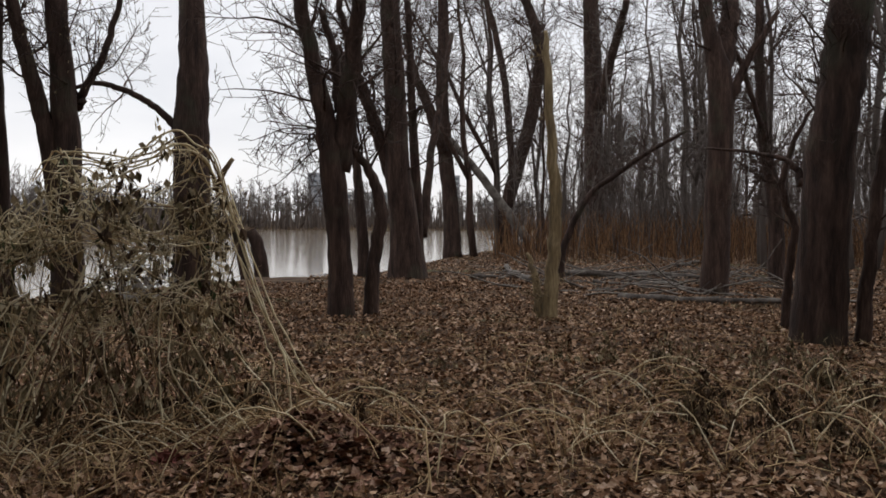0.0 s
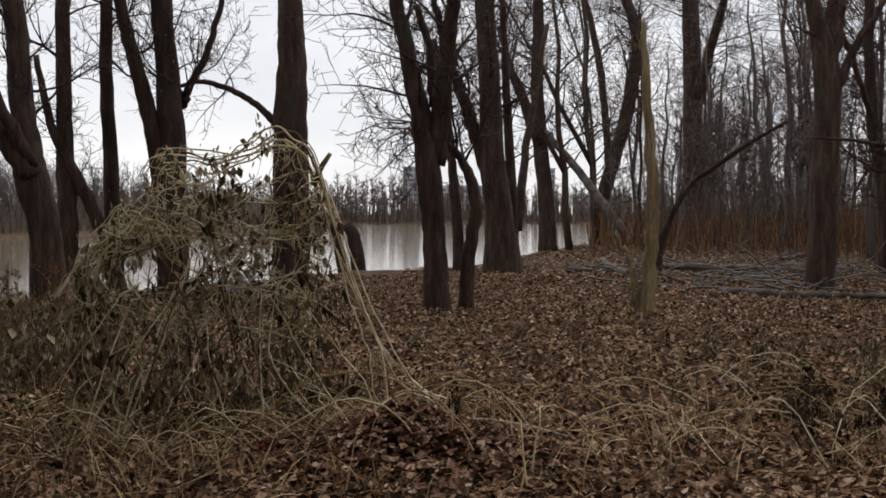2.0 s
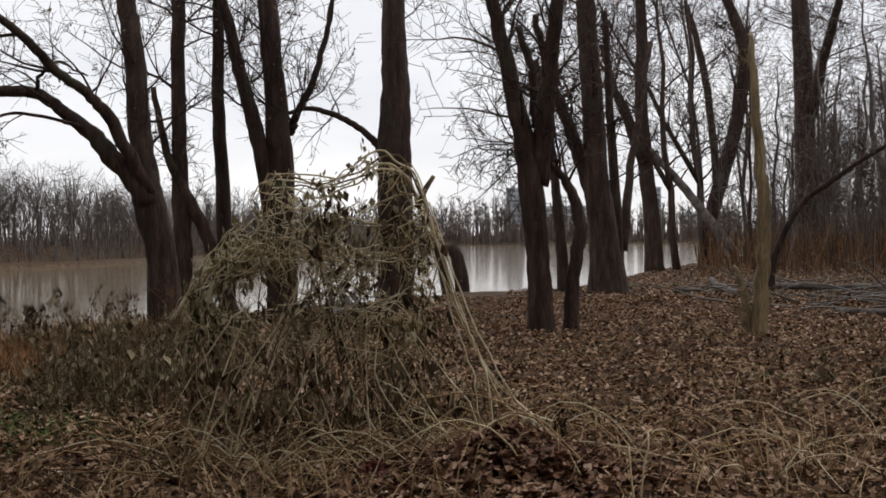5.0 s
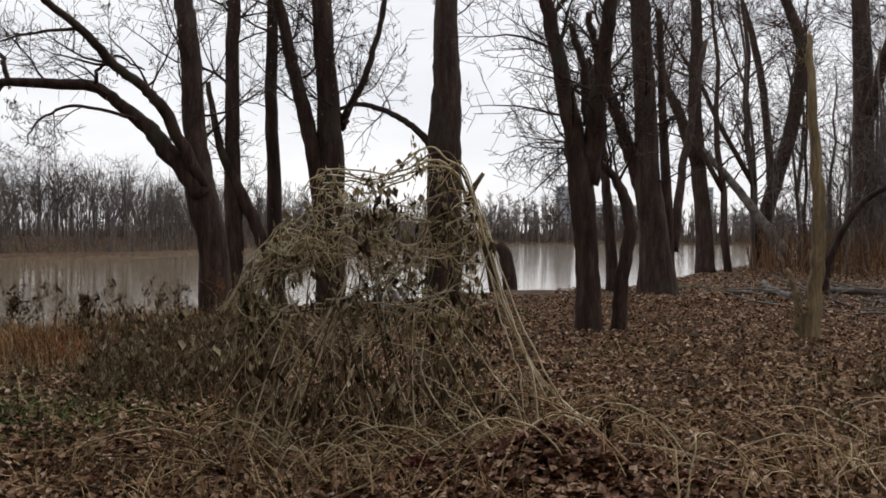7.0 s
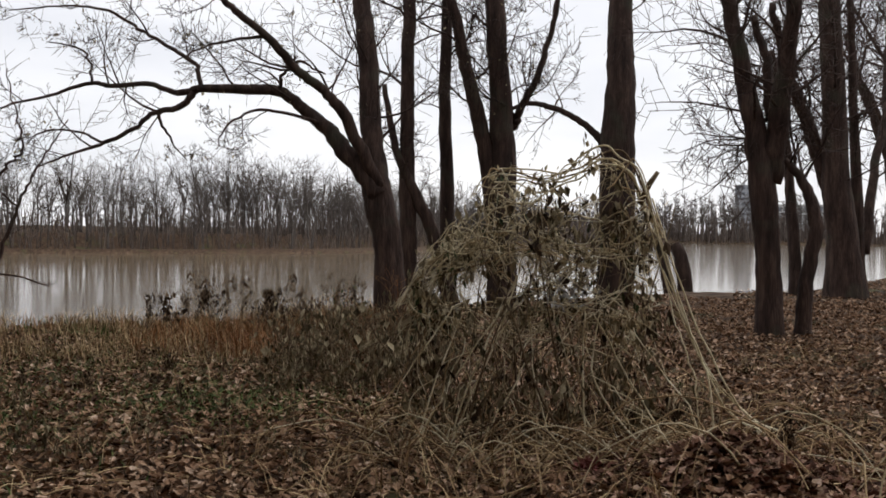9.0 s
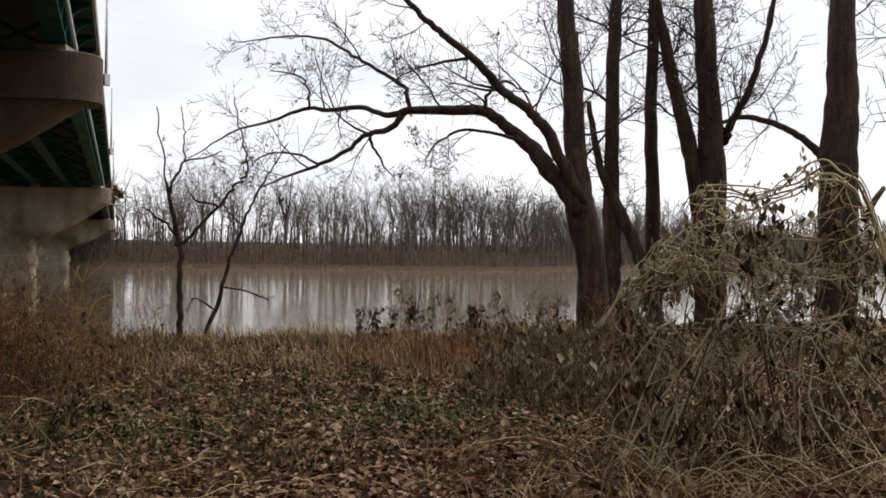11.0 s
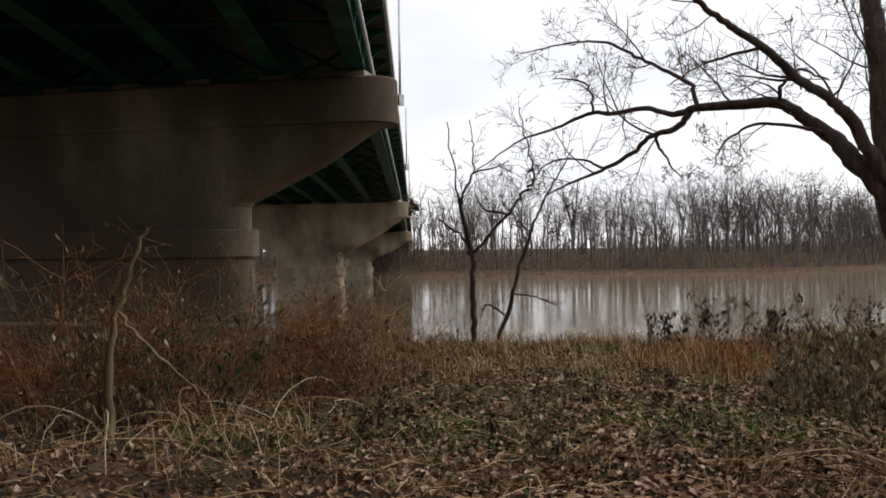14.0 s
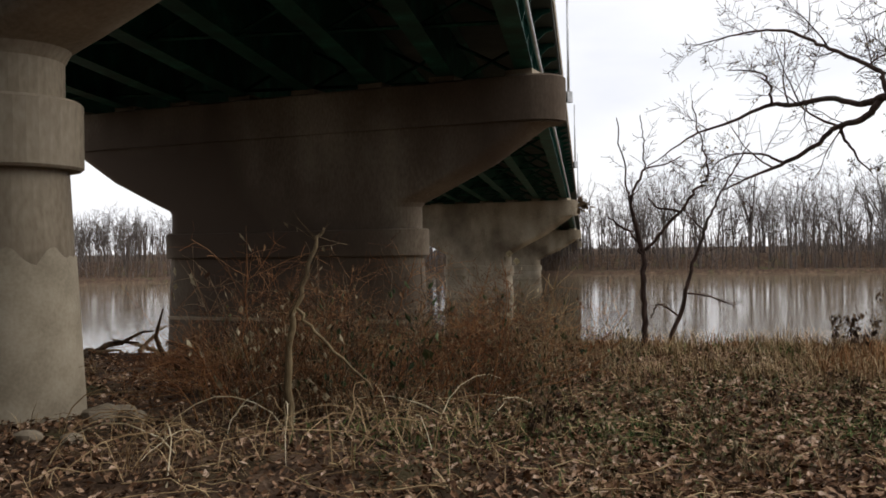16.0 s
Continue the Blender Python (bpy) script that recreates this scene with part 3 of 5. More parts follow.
tree(15, (1.72, 15.43), -6.4,
     [[(0.0, -0.05, 0.135), (0.03, 0.7, 0.112), (0.08, 1.3, 0.108), (0.1, 2.01, 0.1), (0.01, 2.91, 0.082), (-0.07, 4.27, 0.055), (-0.09, 4.67, 0.03)],
      [(-0.12, -0.1, 0.085), (-0.16, 0.35, 0.075), (-0.24, 0.72, 0.06), (-0.34, 1.1, 0.035)]],
     "pale dead snag without bark, broken top", limbs=2, reach=0.6, bark=SNAG, first=0.6, category='dead tree')
tree(16, (3.36, 26.79), -7.1,
     [[(-0.09, 0.41, 0.096), (0.06, 1.04, 0.096), (0.67, 2.31, 0.08), (1.44, 2.94, 0.072), (2.36, 3.59, 0.056), (3.34, 4.14, 0.04)]],
     "dark arching branch rising from the brush pile", limbs=15, reach=1.0, name='branch', category='branch', first=0.3, group='brush pile')
tree(17, (10.92, 67.95), -9.1,
     [[(-0.0, -0.2, 0.772), (-0.22, 5.41, 0.67), (-0.35, 11.39, 0.65), (-0.61, 17.35, 0.528), (-0.84, 21.31, 0.406)], [(-0.02, 9.79, 0.406), (1.0, 13.74, 0.325), (1.94, 17.27, 0.244)]],
     "tall grey-brown forked tree deep in the woods", limbs=27, reach=5.5, thin=0.012, first=0.3)
tree(18, (5.98, 21.02), -15.9,
     [[(0.0, -0.09, 0.31), (0.02, 1.55, 0.285), (0.08, 3.41, 0.275), (0.02, 4.88, 0.26), (-0.16, 5.75, 0.168), (-0.35, 6.87, 0.142), (-0.58, 8.48, 0.097)], [(0.05, 4.64, 0.232), (0.22, 5.86, 0.206), (0.3, 7.07, 0.168), (0.42, 8.64, 0.116)], [(0.24, 4.14, 0.116), (0.64, 5.17, 0.084), (1.26, 6.17, 0.052)]],
     "straight stout trunk forking high above leaf litter", limbs=15, reach=2.6, first=0.5)
tree(19, (9.19, 26.24), -19.3,
     [[(-0.02, -0.12, 0.213), (-0.05, 1.24, 0.221), (-0.16, 2.63, 0.197), (-0.41, 3.88, 0.156), (-0.53, 5.43, 0.139), (-0.57, 7.74, 0.115)], [(-0.13, 2.79, 0.115), (-0.52, 4.34, 0.082), (-1.22, 6.54, 0.066)]],
     "twisted grey-brown trunk wrapped by a vine", limbs=17, reach=2.2, first=0.3)
tree(20, (5.05, 12.82), -21.5,
     [[(-0.02, -0.08, 0.37), (0.03, 0.82, 0.34), (0.1, 2.33, 0.315), (0.24, 3.45, 0.295), (0.33, 4.56, 0.285), (0.41, 5.88, 0.25)], [(-0.23, 2.11, 0.073), (-0.38, 2.42, 0.041), (-0.89, 2.58, 0.024), (-1.49, 2.65, 0.016)], [(0.29, 4.41, 0.081), (0.69, 4.97, 0.057)]],
     "very thick dark trunk leaning slightly over leaf litter", limbs=10, reach=1.6, first=0.4)
tree(21, (5.62, 12.85), -23.6,
     [[(0.0, -0.05, 0.099), (0.11, 1.2, 0.091), (0.19, 2.11, 0.083), (0.27, 2.78, 0.066), (0.4, 3.82, 0.041)]],
     "thin dark sapling leaning beside a thick trunk", limbs=13, reach=1.2, first=0.3)
tree(22, (5.31, 14.56), -20.0,
     [[(-0.06, 0.24, 0.073), (-0.04, 0.97, 0.064), (0.05, 1.53, 0.059), (-0.15, 2.09, 0.055), (-0.04, 2.77, 0.041), (0.28, 3.36, 0.027)]],
     "thin crooked vine stem twisting upwards", limbs=11, reach=0.9, first=0.3)
tree(23, (-5.34, 28.83), 10.5,
     [[(0.07, -0.1, 0.26), (-0.23, 0.78, 0.208), (-0.47, 1.33, 0.173)]],
     "broken dark stump leaning on the bank", limbs=0, name='stump', category='stump')
tree(24, (-5.64, 28.8), 11.1,
     [[(0.0, -0.07, 0.191), (-0.45, 0.78, 0.147), (-0.86, 1.59, 0.104)]],
     "thin broken stump leaning on the bank", limbs=0, name='stump', category='stump')
tree(25, (-12.33, 9.55), 52.2,
     [[(-0.04, -0.04, 0.05, 0.0), (-0.04, 0.54, 0.047, 0.02), (-0.05, 1.08, 0.045, 0.04), (-0.05, 1.53, 0.041, 0.07), (-0.19, 2.08, 0.032, 0.09), (-0.23, 2.35, 0.027, 0.11), (-0.14, 2.62, 0.023, 0.13), (-0.01, 2.87, 0.018, 0.16), (0.3, 2.94, 0.013, 0.18), (0.57, 3.06, 0.009, 0.2)],
      [(-0.02, 1.58, 0.027, 0.05), (0.33, 1.98, 0.027, -0.01), (0.55, 2.2, 0.025, -0.08), (0.73, 2.46, 0.022, -0.14), (0.95, 2.72, 0.02, -0.21), (0.95, 2.99, 0.016, -0.27), (0.87, 3.3, 0.013, -0.34), (0.73, 3.93, 0.009, -0.4)],
      [(0.54, 2.17, 0.018, -0.1), (0.42, 2.22, 0.018, 0.0), (0.16, 2.27, 0.016, 0.1), (0.03, 2.48, 0.011, 0.2)],
      [(-0.05, 1.51, 0.023, 0.05), (-0.21, 1.85, 0.02, 0.17), (-0.42, 1.99, 0.018, 0.28), (-0.59, 2.13, 0.014, 0.4)],
      [(-0.21, 2.12, 0.018, 0.1), (-0.32, 2.89, 0.014, 0.2), (-0.42, 3.71, 0.009, 0.3)],
      [(-0.01, 2.87, 0.014, 0.15), (-0.03, 3.33, 0.01, 0.12), (-0.05, 3.74, 0.007, 0.1)]],
     "small bare sapling at the water's edge", limbs=7, reach=0.5, first=0.3, level=1, name='sapling', category='sapling', thin=0.0045)
tree(26, (-12.17, 9.75), 51.3,
     [[(-0.04, -0.04, 0.036, 0.0), (0.28, 0.63, 0.036, 0.04), (0.41, 1.17, 0.031, 0.09), (0.59, 1.7, 0.027, 0.13), (0.7, 2.01, 0.022, 0.17), (0.86, 2.4, 0.018, 0.21), (1.12, 2.84, 0.013, 0.26), (1.34, 3.23, 0.009, 0.3)],
      [(0.36, 0.9, 0.018, 0.08), (0.67, 0.85, 0.013, -0.01), (0.92, 0.76, 0.011, -0.11), (1.11, 0.68, 0.009, -0.2)],
      [(0.65, 1.88, 0.013, 0.15), (0.38, 2.15, 0.011, 0.28), (0.21, 2.38, 0.008, 0.4)],
      [(0.23, 0.54, 0.018, 0.05), (-0.07, 0.72, 0.013, 0.18), (-0.21, 0.5, 0.009, 0.3)]],
     "thin bare sapling leaning over the water", limbs=9, reach=0.5, first=0.3, level=1, name='sapling', category='sapling', thin=0.0045)
tree(27, (4.04, 43.81), -5.3,
     [[(-3.79, 5.44, 0.143), (-2.35, 3.78, 0.182), (-1.31, 2.36, 0.208), (-0.13, 0.73, 0.208)]],
     "bare fallen trunk leaning against standing trees", limbs=0, bark=DEADWOOD, name='leaning_trunk', category='fallen trunk')


# ---- bridge ----
def yaw_way(a):
    return Vector((-math.sin(radians(a)), math.cos(radians(a)), 0))


VIEW, SIDE = yaw_way(64.2), yaw_way(64.2 - 90)
BRIDGE_AT = SIDE * 3.23 + VIEW * 25.0
ALONG, ACROSS = yaw_way(55.8), yaw_way(145.8)
PIER_TURN = 130.4 + 90
# distance along the bridge, underside of the pier cap
CAP_Z = ((-120, 8.3), (-17.6, 5.45), (0, 4.98), (50.5, 4.35), (101, 3.07), (148.5, 2.0), (400, -2.0))


def cap_z(s):
    return float(np.interp(s, [c[0] for c in CAP_Z], [c[1] for c in CAP_Z]))


def stadium(shape, rings, n=21, cap=True):
    """Rings of (z, x0, x1, half thickness) with round ends, skinned."""
    base, m = len(shape.v), 2 * n
    for z, x0, x1, h in rings:
        for k in range(n):
            a = math.pi / 2 + math.pi * k / (n - 1)
            shape.v.append((x0 + h + math.cos(a) * h, math.sin(a) * h, z))
        for k in range(n):
            a = -math.pi / 2 + math.pi * k / (n - 1)
            shape.v.append((x1 - h + math.cos(a) * h, math.sin(a) * h, z))
    for i in range(len(rings) - 1):
        for k in range(m):
            a, b = base + i * m + k, base + i * m + (k + 1) % m
            shape.f.append((a, b, b + m, a + m))
    if cap:
        shape.f.append(tuple(base + k for k in reversed(range(m))))
        shape.f.append(tuple(base + (len(rings) - 1) * m + k for k in range(m)))


CAP_LENGTH = 16.9


def pier(s, collar, neck, foot, label, joints=(), inset=4.2, aside=0.0, cover=None):
    cap = cap_z(s)
    cover = cover or CONCRETE
    at = BRIDGE_AT + ALONG * s + ACROSS * aside
    top = thing("bridge_pier", (at.x, at.y, 0), label, "bridge pier", "piers of the bridge", turn=PIER_TURN)

    def ring(z, x0, h):
        return (z, x0, CAP_LENGTH - x0, h)

    stem = Shape()
    drop = collar[0] - foot
    stadium(stem, [ring(foot, inset - 0.055 * drop, 0.66 + 0.045 * drop), ring(collar[0], inset - 0.02, 0.64)])
    part("stem", stem, cover, top, smooth=False)
    band = Shape()
    stadium(band, [ring(collar[0] + 0.003, inset - 0.14, 0.75), ring(collar[0] + 0.03, inset - 0.17, 0.78), ring(collar[1] - 0.03, inset - 0.17, 0.78), ring(collar[1], inset - 0.14, 0.75)])
    part("collar", band, cover, top, smooth=False)
    flare = Shape()
    rise = cap - 0.05 - neck
    rows = [ring(collar[1] - 0.01, inset + 0.02, 0.62), ring(neck - 0.12, inset + 0.02, 0.62)]
    rows += [ring(neck + rise * k, x, 0.62 + 0.06 * k) for k, x in ((0.0, inset - 0.08), (0.05, inset - 0.3), (0.11, inset - 0.58), (0.5, inset * 0.47), (1.0, 0.42))]
    stadium(flare, rows)
    part("flared_head", flare, cover, top, smooth=False)
    beam = Shape()
    stadium(beam, [ring(cap - 0.052, 0.1, 0.68), ring(cap, 0.1, 0.68)])
    stadium(beam, [ring(cap + 0.003, 0.0, 0.78), ring(cap + 1.13, 0.0, 0.78), ring(cap + 1.18, 0.05, 0.73)])
    part("cap_beam", beam, cover, top, smooth=False)
    for z in joints:
        j = Shape()
        d = collar[0] - z
        stadium(j, [ring(z - 0.05, inset - 0.05 - 0.055 * d, 0.69 + 0.045 * d), ring(z + 0.05, inset - 0.05 - 0.055 * d, 0.69 + 0.045 * d)])
        part("joint_ring", j, CONCRETE, top, smooth=False)
    for i in range(8):
        p = Shape()
        x = 0.72 + 2.2 * i
        p.box((x, -0.5, cap + 1.17), (x + 0.75, 0.5, cap + 1.36))
        part("bearing_block", p, CONCRETE, top, smooth=False)
    return top


pier(-17.3, (2.5, 3.22), 3.75, -0.6, "thick tan concrete pier stem rising from leaf litter", aside=0.86)
pier(0, (1.5, 2.26), 2.98, -3.6, "tan concrete hammerhead pier in brush at the bank", (-0.3,), cover=CONCRETE_SHADED_STAINED)
pier(50.5, (-0.4, 0.42), 1.35, -4.0, "tan concrete hammerhead pier standing in the river", (-1.6,), 5.6)
pier(101, (-1.05, -0.35), 0.45, -4.5, "tan concrete hammerhead pier in mid river", (), 5.6)
pier(148.5, (-1.75, -1.05), -0.45, -5.0, "tan concrete hammerhead pier near the far bank", (), 5.6)

STATIONS = [-75, -46, -17.6, -8, 0, 12, 25, 38, 50.5, 76, 101, 125, 148.5, 200, 290]


def along_deck(shape, profile, stations=STATIONS):
    """A closed profile of (across, height above the cap's underside) drawn along the bridge."""
    base, n = len(shape.v), len(profile)
    for s in stations:
        for a, z in profile:
            q = BRIDGE_AT + ALONG * s + ACROSS * a
            shape.v.append((q.x, q.y, cap_z(s) + z))
    for i in range(len(stations) - 1):
        for k in range(n):
            a, b = base + i * n + k, base + i * n + (k + 1) % n
            shape.f.append((a, a + n, b + n, b))
    shape.f.append(tuple(base + k for k in range(n)))
    shape.f.append(tuple(base + (len(stations) - 1) * n + k for k in reversed(range(n))))


GIRDERS = [1.05 + 2.15 * i for i in range(8)]
DEPTH0, DEPTH1 = 1.37, 2.95


def build_deck():
    top = thing("bridge_deck", (0, 0, 0), "green steel girder bridge with concrete deck over the river", "bridge")
    for i, a in enumerate(GIRDERS):
        g = Shape()
        along_deck(g, [(a - 0.24, DEPTH0), (a + 0.24, DEPTH0), (a + 0.24, DEPTH0 + 0.045), (a + 0.012, DEPTH0 + 0.05), (a + 0.012, DEPTH1 - 0.05),
                       (a + 0.22, DEPTH1 - 0.045), (a + 0.22, DEPTH1), (a - 0.22, DEPTH1), (a - 0.22, DEPTH1 - 0.045), (a - 0.012, DEPTH1 - 0.05),
                       (a - 0.012, DEPTH0 + 0.05), (a - 0.24, DEPTH0 + 0.045)])
        part("girder", g, GREEN_STEEL, top, smooth=False)
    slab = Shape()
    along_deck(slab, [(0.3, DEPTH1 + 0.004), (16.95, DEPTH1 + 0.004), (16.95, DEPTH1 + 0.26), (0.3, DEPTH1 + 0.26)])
    part("deck_slab", slab, SLAB_SHADED, top, smooth=False)
    for a0 in (0.26, 16.72):
        wall = Shape()
        along_deck(wall, [(a0, DEPTH1 + 0.2), (a0 + 0.28, DEPTH1 + 0.264), (a0 + 0.22, DEPTH1 + 1.05), (a0 + 0.04, DEPTH1 + 1.05)])
        part("parapet", wall, CONCRETE, top, smooth=False)
    # brackets that carry the overhang, curved from the web to the edge
    for s in np.arange(-24, 64, 2.0):
        b = Shape()
        o = BRIDGE_AT + ALONG * float(s)
        z0 = cap_z(s)
        prof = []
        for k in range(6):
            t = k / 5 * math.pi / 2
            prof.append((1.03 - 0.68 * (1 - math.cos(t)), DEPTH0 + 0.25 + (DEPTH1 - DEPTH0 - 0.35) * math.sin(t)))
        prof += [(0.35, DEPTH1 - 0.01), (1.03, DEPTH1 - 0.01)]
        n = len(prof)
        for d in (-0.05, 0.05):
            for a, z in prof:
                q = o + ALONG * d + ACROSS * a
                b.v.append((q.x, q.y, z0 + z))
        b.f = [tuple(range(n)), tuple(reversed(range(n, 2 * n)))] + [(k, k + n, (k + 1) % n + n, (k + 1) % n) for k in range(n)]
        part("overhang_bracket", b, GREEN_STEEL, top, smooth=False)
    # stiffeners on the outer webs and cross frames between the girders
    for s in np.arange(-30, 60, 6.5):
        z0 = cap_z(s)
        o = BRIDGE_AT + ALONG * float(s)
        for i in range(7):
            x = Shape()
            a0, a1 = GIRDERS[i] + 0.02, GIRDERS[i + 1] - 0.02

            def pt(a, z):
                q = o + ACROSS * a
                return (q.x, q.y, z0 + z)
            lo, hi = DEPTH0 + 0.22, DEPTH1 - 0.25
            for u, v in (((a0, lo), (a1, hi)), ((a0, hi), (a1, lo)), ((a0, lo), (a1, lo))):
                x.tube([pt(*u), pt(*v)], [0.05, 0.05], 4)
            part("cross_frame", x, GREEN_STEEL, top, smooth=False)
    pipe = Shape()
    line = [BRIDGE_AT + ALONG * s + ACROSS * 0.7 + Vector((0, 0, cap_z(s) + 1.75)) for s in STATIONS]
    pipe.tube([tuple(q) for q in line], [0.06] * len(line), 8)
    part("drain_pipe", pipe, GALV, top)
    return top


build_deck()


def lamp_post(s, height):
    o = BRIDGE_AT + ALONG * s + ACROSS * 0.12
    z = cap_z(s) + DEPTH1 + 0.35
    top = thing("lamp_post", (o.x, o.y, z), "thin grey metal pole bracketed to the bridge parapet", "lamp post", "poles on the bridge")
    p = Shape()
    p.tube([(0, 0, -0.3), (0, 0, height)], [0.06, 0.045], 8)
    part("pole", p, GALV, top)
    k = Shape()
    k.box((-0.12, -0.12, -0.35), (0.12, 0.12, 0.1))
    part("bracket", k, GALV, top, smooth=False)


for s in (15, 43, 71, 99):
    lamp_post(s, 4.1)


# ---- woods ----
def sketch_tree(shape, rng, x, y, z, h, branches, r=None, twig=3, thin=0.03):
    r = r or h * rng.uniform(0.006, 0.011)
    lean = rng.normal(0, 0.035, 2)
    n = 5
    line = np.array([(x + lean[0] * h * k / n + rng.normal(0, 0.1), y + lean[1] * h * k / n + rng.normal(0, 0.1), z - 0.4 + h * k / n) for k in range(n + 1)])
    rr = np.linspace(r, r * 0.25, n + 1)
    shape.tube(line, rr, 5, cap=False)
    for _ in range(branches):
        k = rng.uniform(0.2, 0.97)
        i = min(int(k * n), n - 1)
        at = line[i] + (line[i + 1] - line[i]) * (k * n - i)
        a = rng.uniform(0, 2 * math.pi)
        length = h * rng.uniform(0.14, 0.34) * (1.15 - k * 0.7)
        way = (math.cos(a), math.sin(a), rng.uniform(0.5, 1.6))
        sub = wander(rng, at, way, length, 4, 0.14, 0.05)
        shape.tube(sub, np.linspace(max(r * 0.34 * (1.2 - k), thin), thin * 0.6, 5), 3, cap=False)
        for _ in range(twig):
            j = rng.integers(1, 4)
            w = np.array(way) * 0.6 + rng.normal(0, 0.6, 3)
            shape.tube(wander(rng, sub[j], w, length * rng.uniform(0.4, 0.85), 1, 0.2, 0.06), [thin * 0.8, thin * 0.5], 3, cap=False)


def crowned_tree(shape, rng, x, y, z, h, leaders=4, branches=6, twig=3, thin=0.03):
    """A bare tree that forks low into spreading leaders."""
    r = h * rng.uniform(0.009, 0.016)
    fork = h * rng.uniform(0.16, 0.42)
    lean = rng.normal(0, 0.06, 2)
    trunk = np.array([(x, y, z - 0.4), (x + lean[0] * fork * 0.5 + rng.normal(0, 0.08), y + lean[1] * fork * 0.5, z + fork * 0.5), (x + lean[0] * fork, y + lean[1] * fork, z + fork)])
    shape.tube(trunk, [r, r * 0.85, r * 0.75], 5, cap=False)
    spin = rng.uniform(0, 2 * math.pi)
    for k in range(leaders):
        a = spin + k * 2 * math.pi / leaders + rng.normal(0, 0.3)
        out = rng.uniform(0.1, 0.6) if k else 0.05
        ln = (h - fork) * rng.uniform(0.7, 1.05)
        line = wander(rng, trunk[-1], (math.cos(a) * out, math.sin(a) * out, 1), ln, 5, 0.13, 0.03)
        shape.tube(line, np.linspace(r * 0.55, thin * 0.8, 6), 4, cap=False)
        for _ in range(branches):
            i = int(rng.integers(0, 5))
            b = rng.uniform(0, 2 * math.pi)
            bl = ln * rng.uniform(0.16, 0.42) * (1.1 - i * 0.12)
            sub = wander(rng, line[i] + (line[i + 1] - line[i]) * rng.random(), (math.cos(b), math.sin(b), rng.uniform(0.1, 1.1)), bl, 3, 0.2, 0.04)
            shape.tube(sub, np.linspace(max(r * 0.2, thin), thin * 0.6, 4), 3, cap=False)
            for _ in range(twig):
                w = sub[2] - sub[0] + rng.normal(0, 0.6, 3) * bl * 0.5
                shape.tube(wander(rng, sub[int(rng.integers(1, 4))], w, bl * rng.uniform(0.35, 0.8), 1, 0.2, 0.04), [thin * 0.75, thin * 0.45], 3, cap=False)


def build_far_woods():
    rng = np.random.default_rng(50)
    s = Shape()
    for count in range(560):
        y = rng.uniform(0, 235) if count < 460 else rng.uniform(-90, 600)
        back = rng.uniform(1, 45)
        x = float(far_edge(y)) - 6 - back
        d = math.hypot(x, y)
        h = rng.uniform(10.5, 16) * (0.85 if back < 8 else 1.0) * (1 + 0.25 * noise.noise((x * 0.03, y * 0.03, 4.0)))
        near = d < 240
        if y < 48:
            h *= 0.55
        crowned_tree(s, rng, x, y, float(land(x, y)), h, int(rng.integers(3, 6)), 6 if near else 4, 3 if near else 1, 0.03 if near else 0.05)
    for _ in range(430):
        x, y = rng.uniform(-260, 200), rng.uniform(474, 620)
        sketch_tree(s, rng, x, y + 0.2 * x, float(land(x, y + 0.2 * x)), rng.uniform(13, 23), 20, r=0.3, twig=1, thin=0.17)
    single("far_woods", s, BARK_HAZED_PALE, "hazy bare woods along the far river bank", "woods", kind="stuff")
    u = Shape()
    for i in range(15000):
        y = rng.uniform(-80, 480)
        x = float(far_edge(y)) - 6 - (abs(rng.normal(0, 10)) if rng.random() < 0.5 else rng.uniform(8, 85))
        if i > 11500:
            x, y = rng.uniform(-240, 200), rng.uniform(472, 500)
            y += 0.2 * x
        z = float(land(x, y))
        h = rng.uniform(1.4, 5.2) * (1.1 + 0.9 * noise.noise((x * 0.05, y * 0.05, 0.0)))
        if i > 11500:
            h *= 1.9
        a = rng.normal(0, 0.6, 2)
        u.tube([(x, y, z - 0.3), (x + a[0] * 0.5, y + a[1] * 0.5, z + h * 0.6), (x + a[0] * 1.3, y + a[1] * 1.3, z + h)], [0.07, 0.055, 0.03] if i < 11500 else [0.3, 0.2, 0.1], 3, cap=False)
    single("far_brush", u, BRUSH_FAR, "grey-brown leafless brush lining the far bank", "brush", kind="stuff")


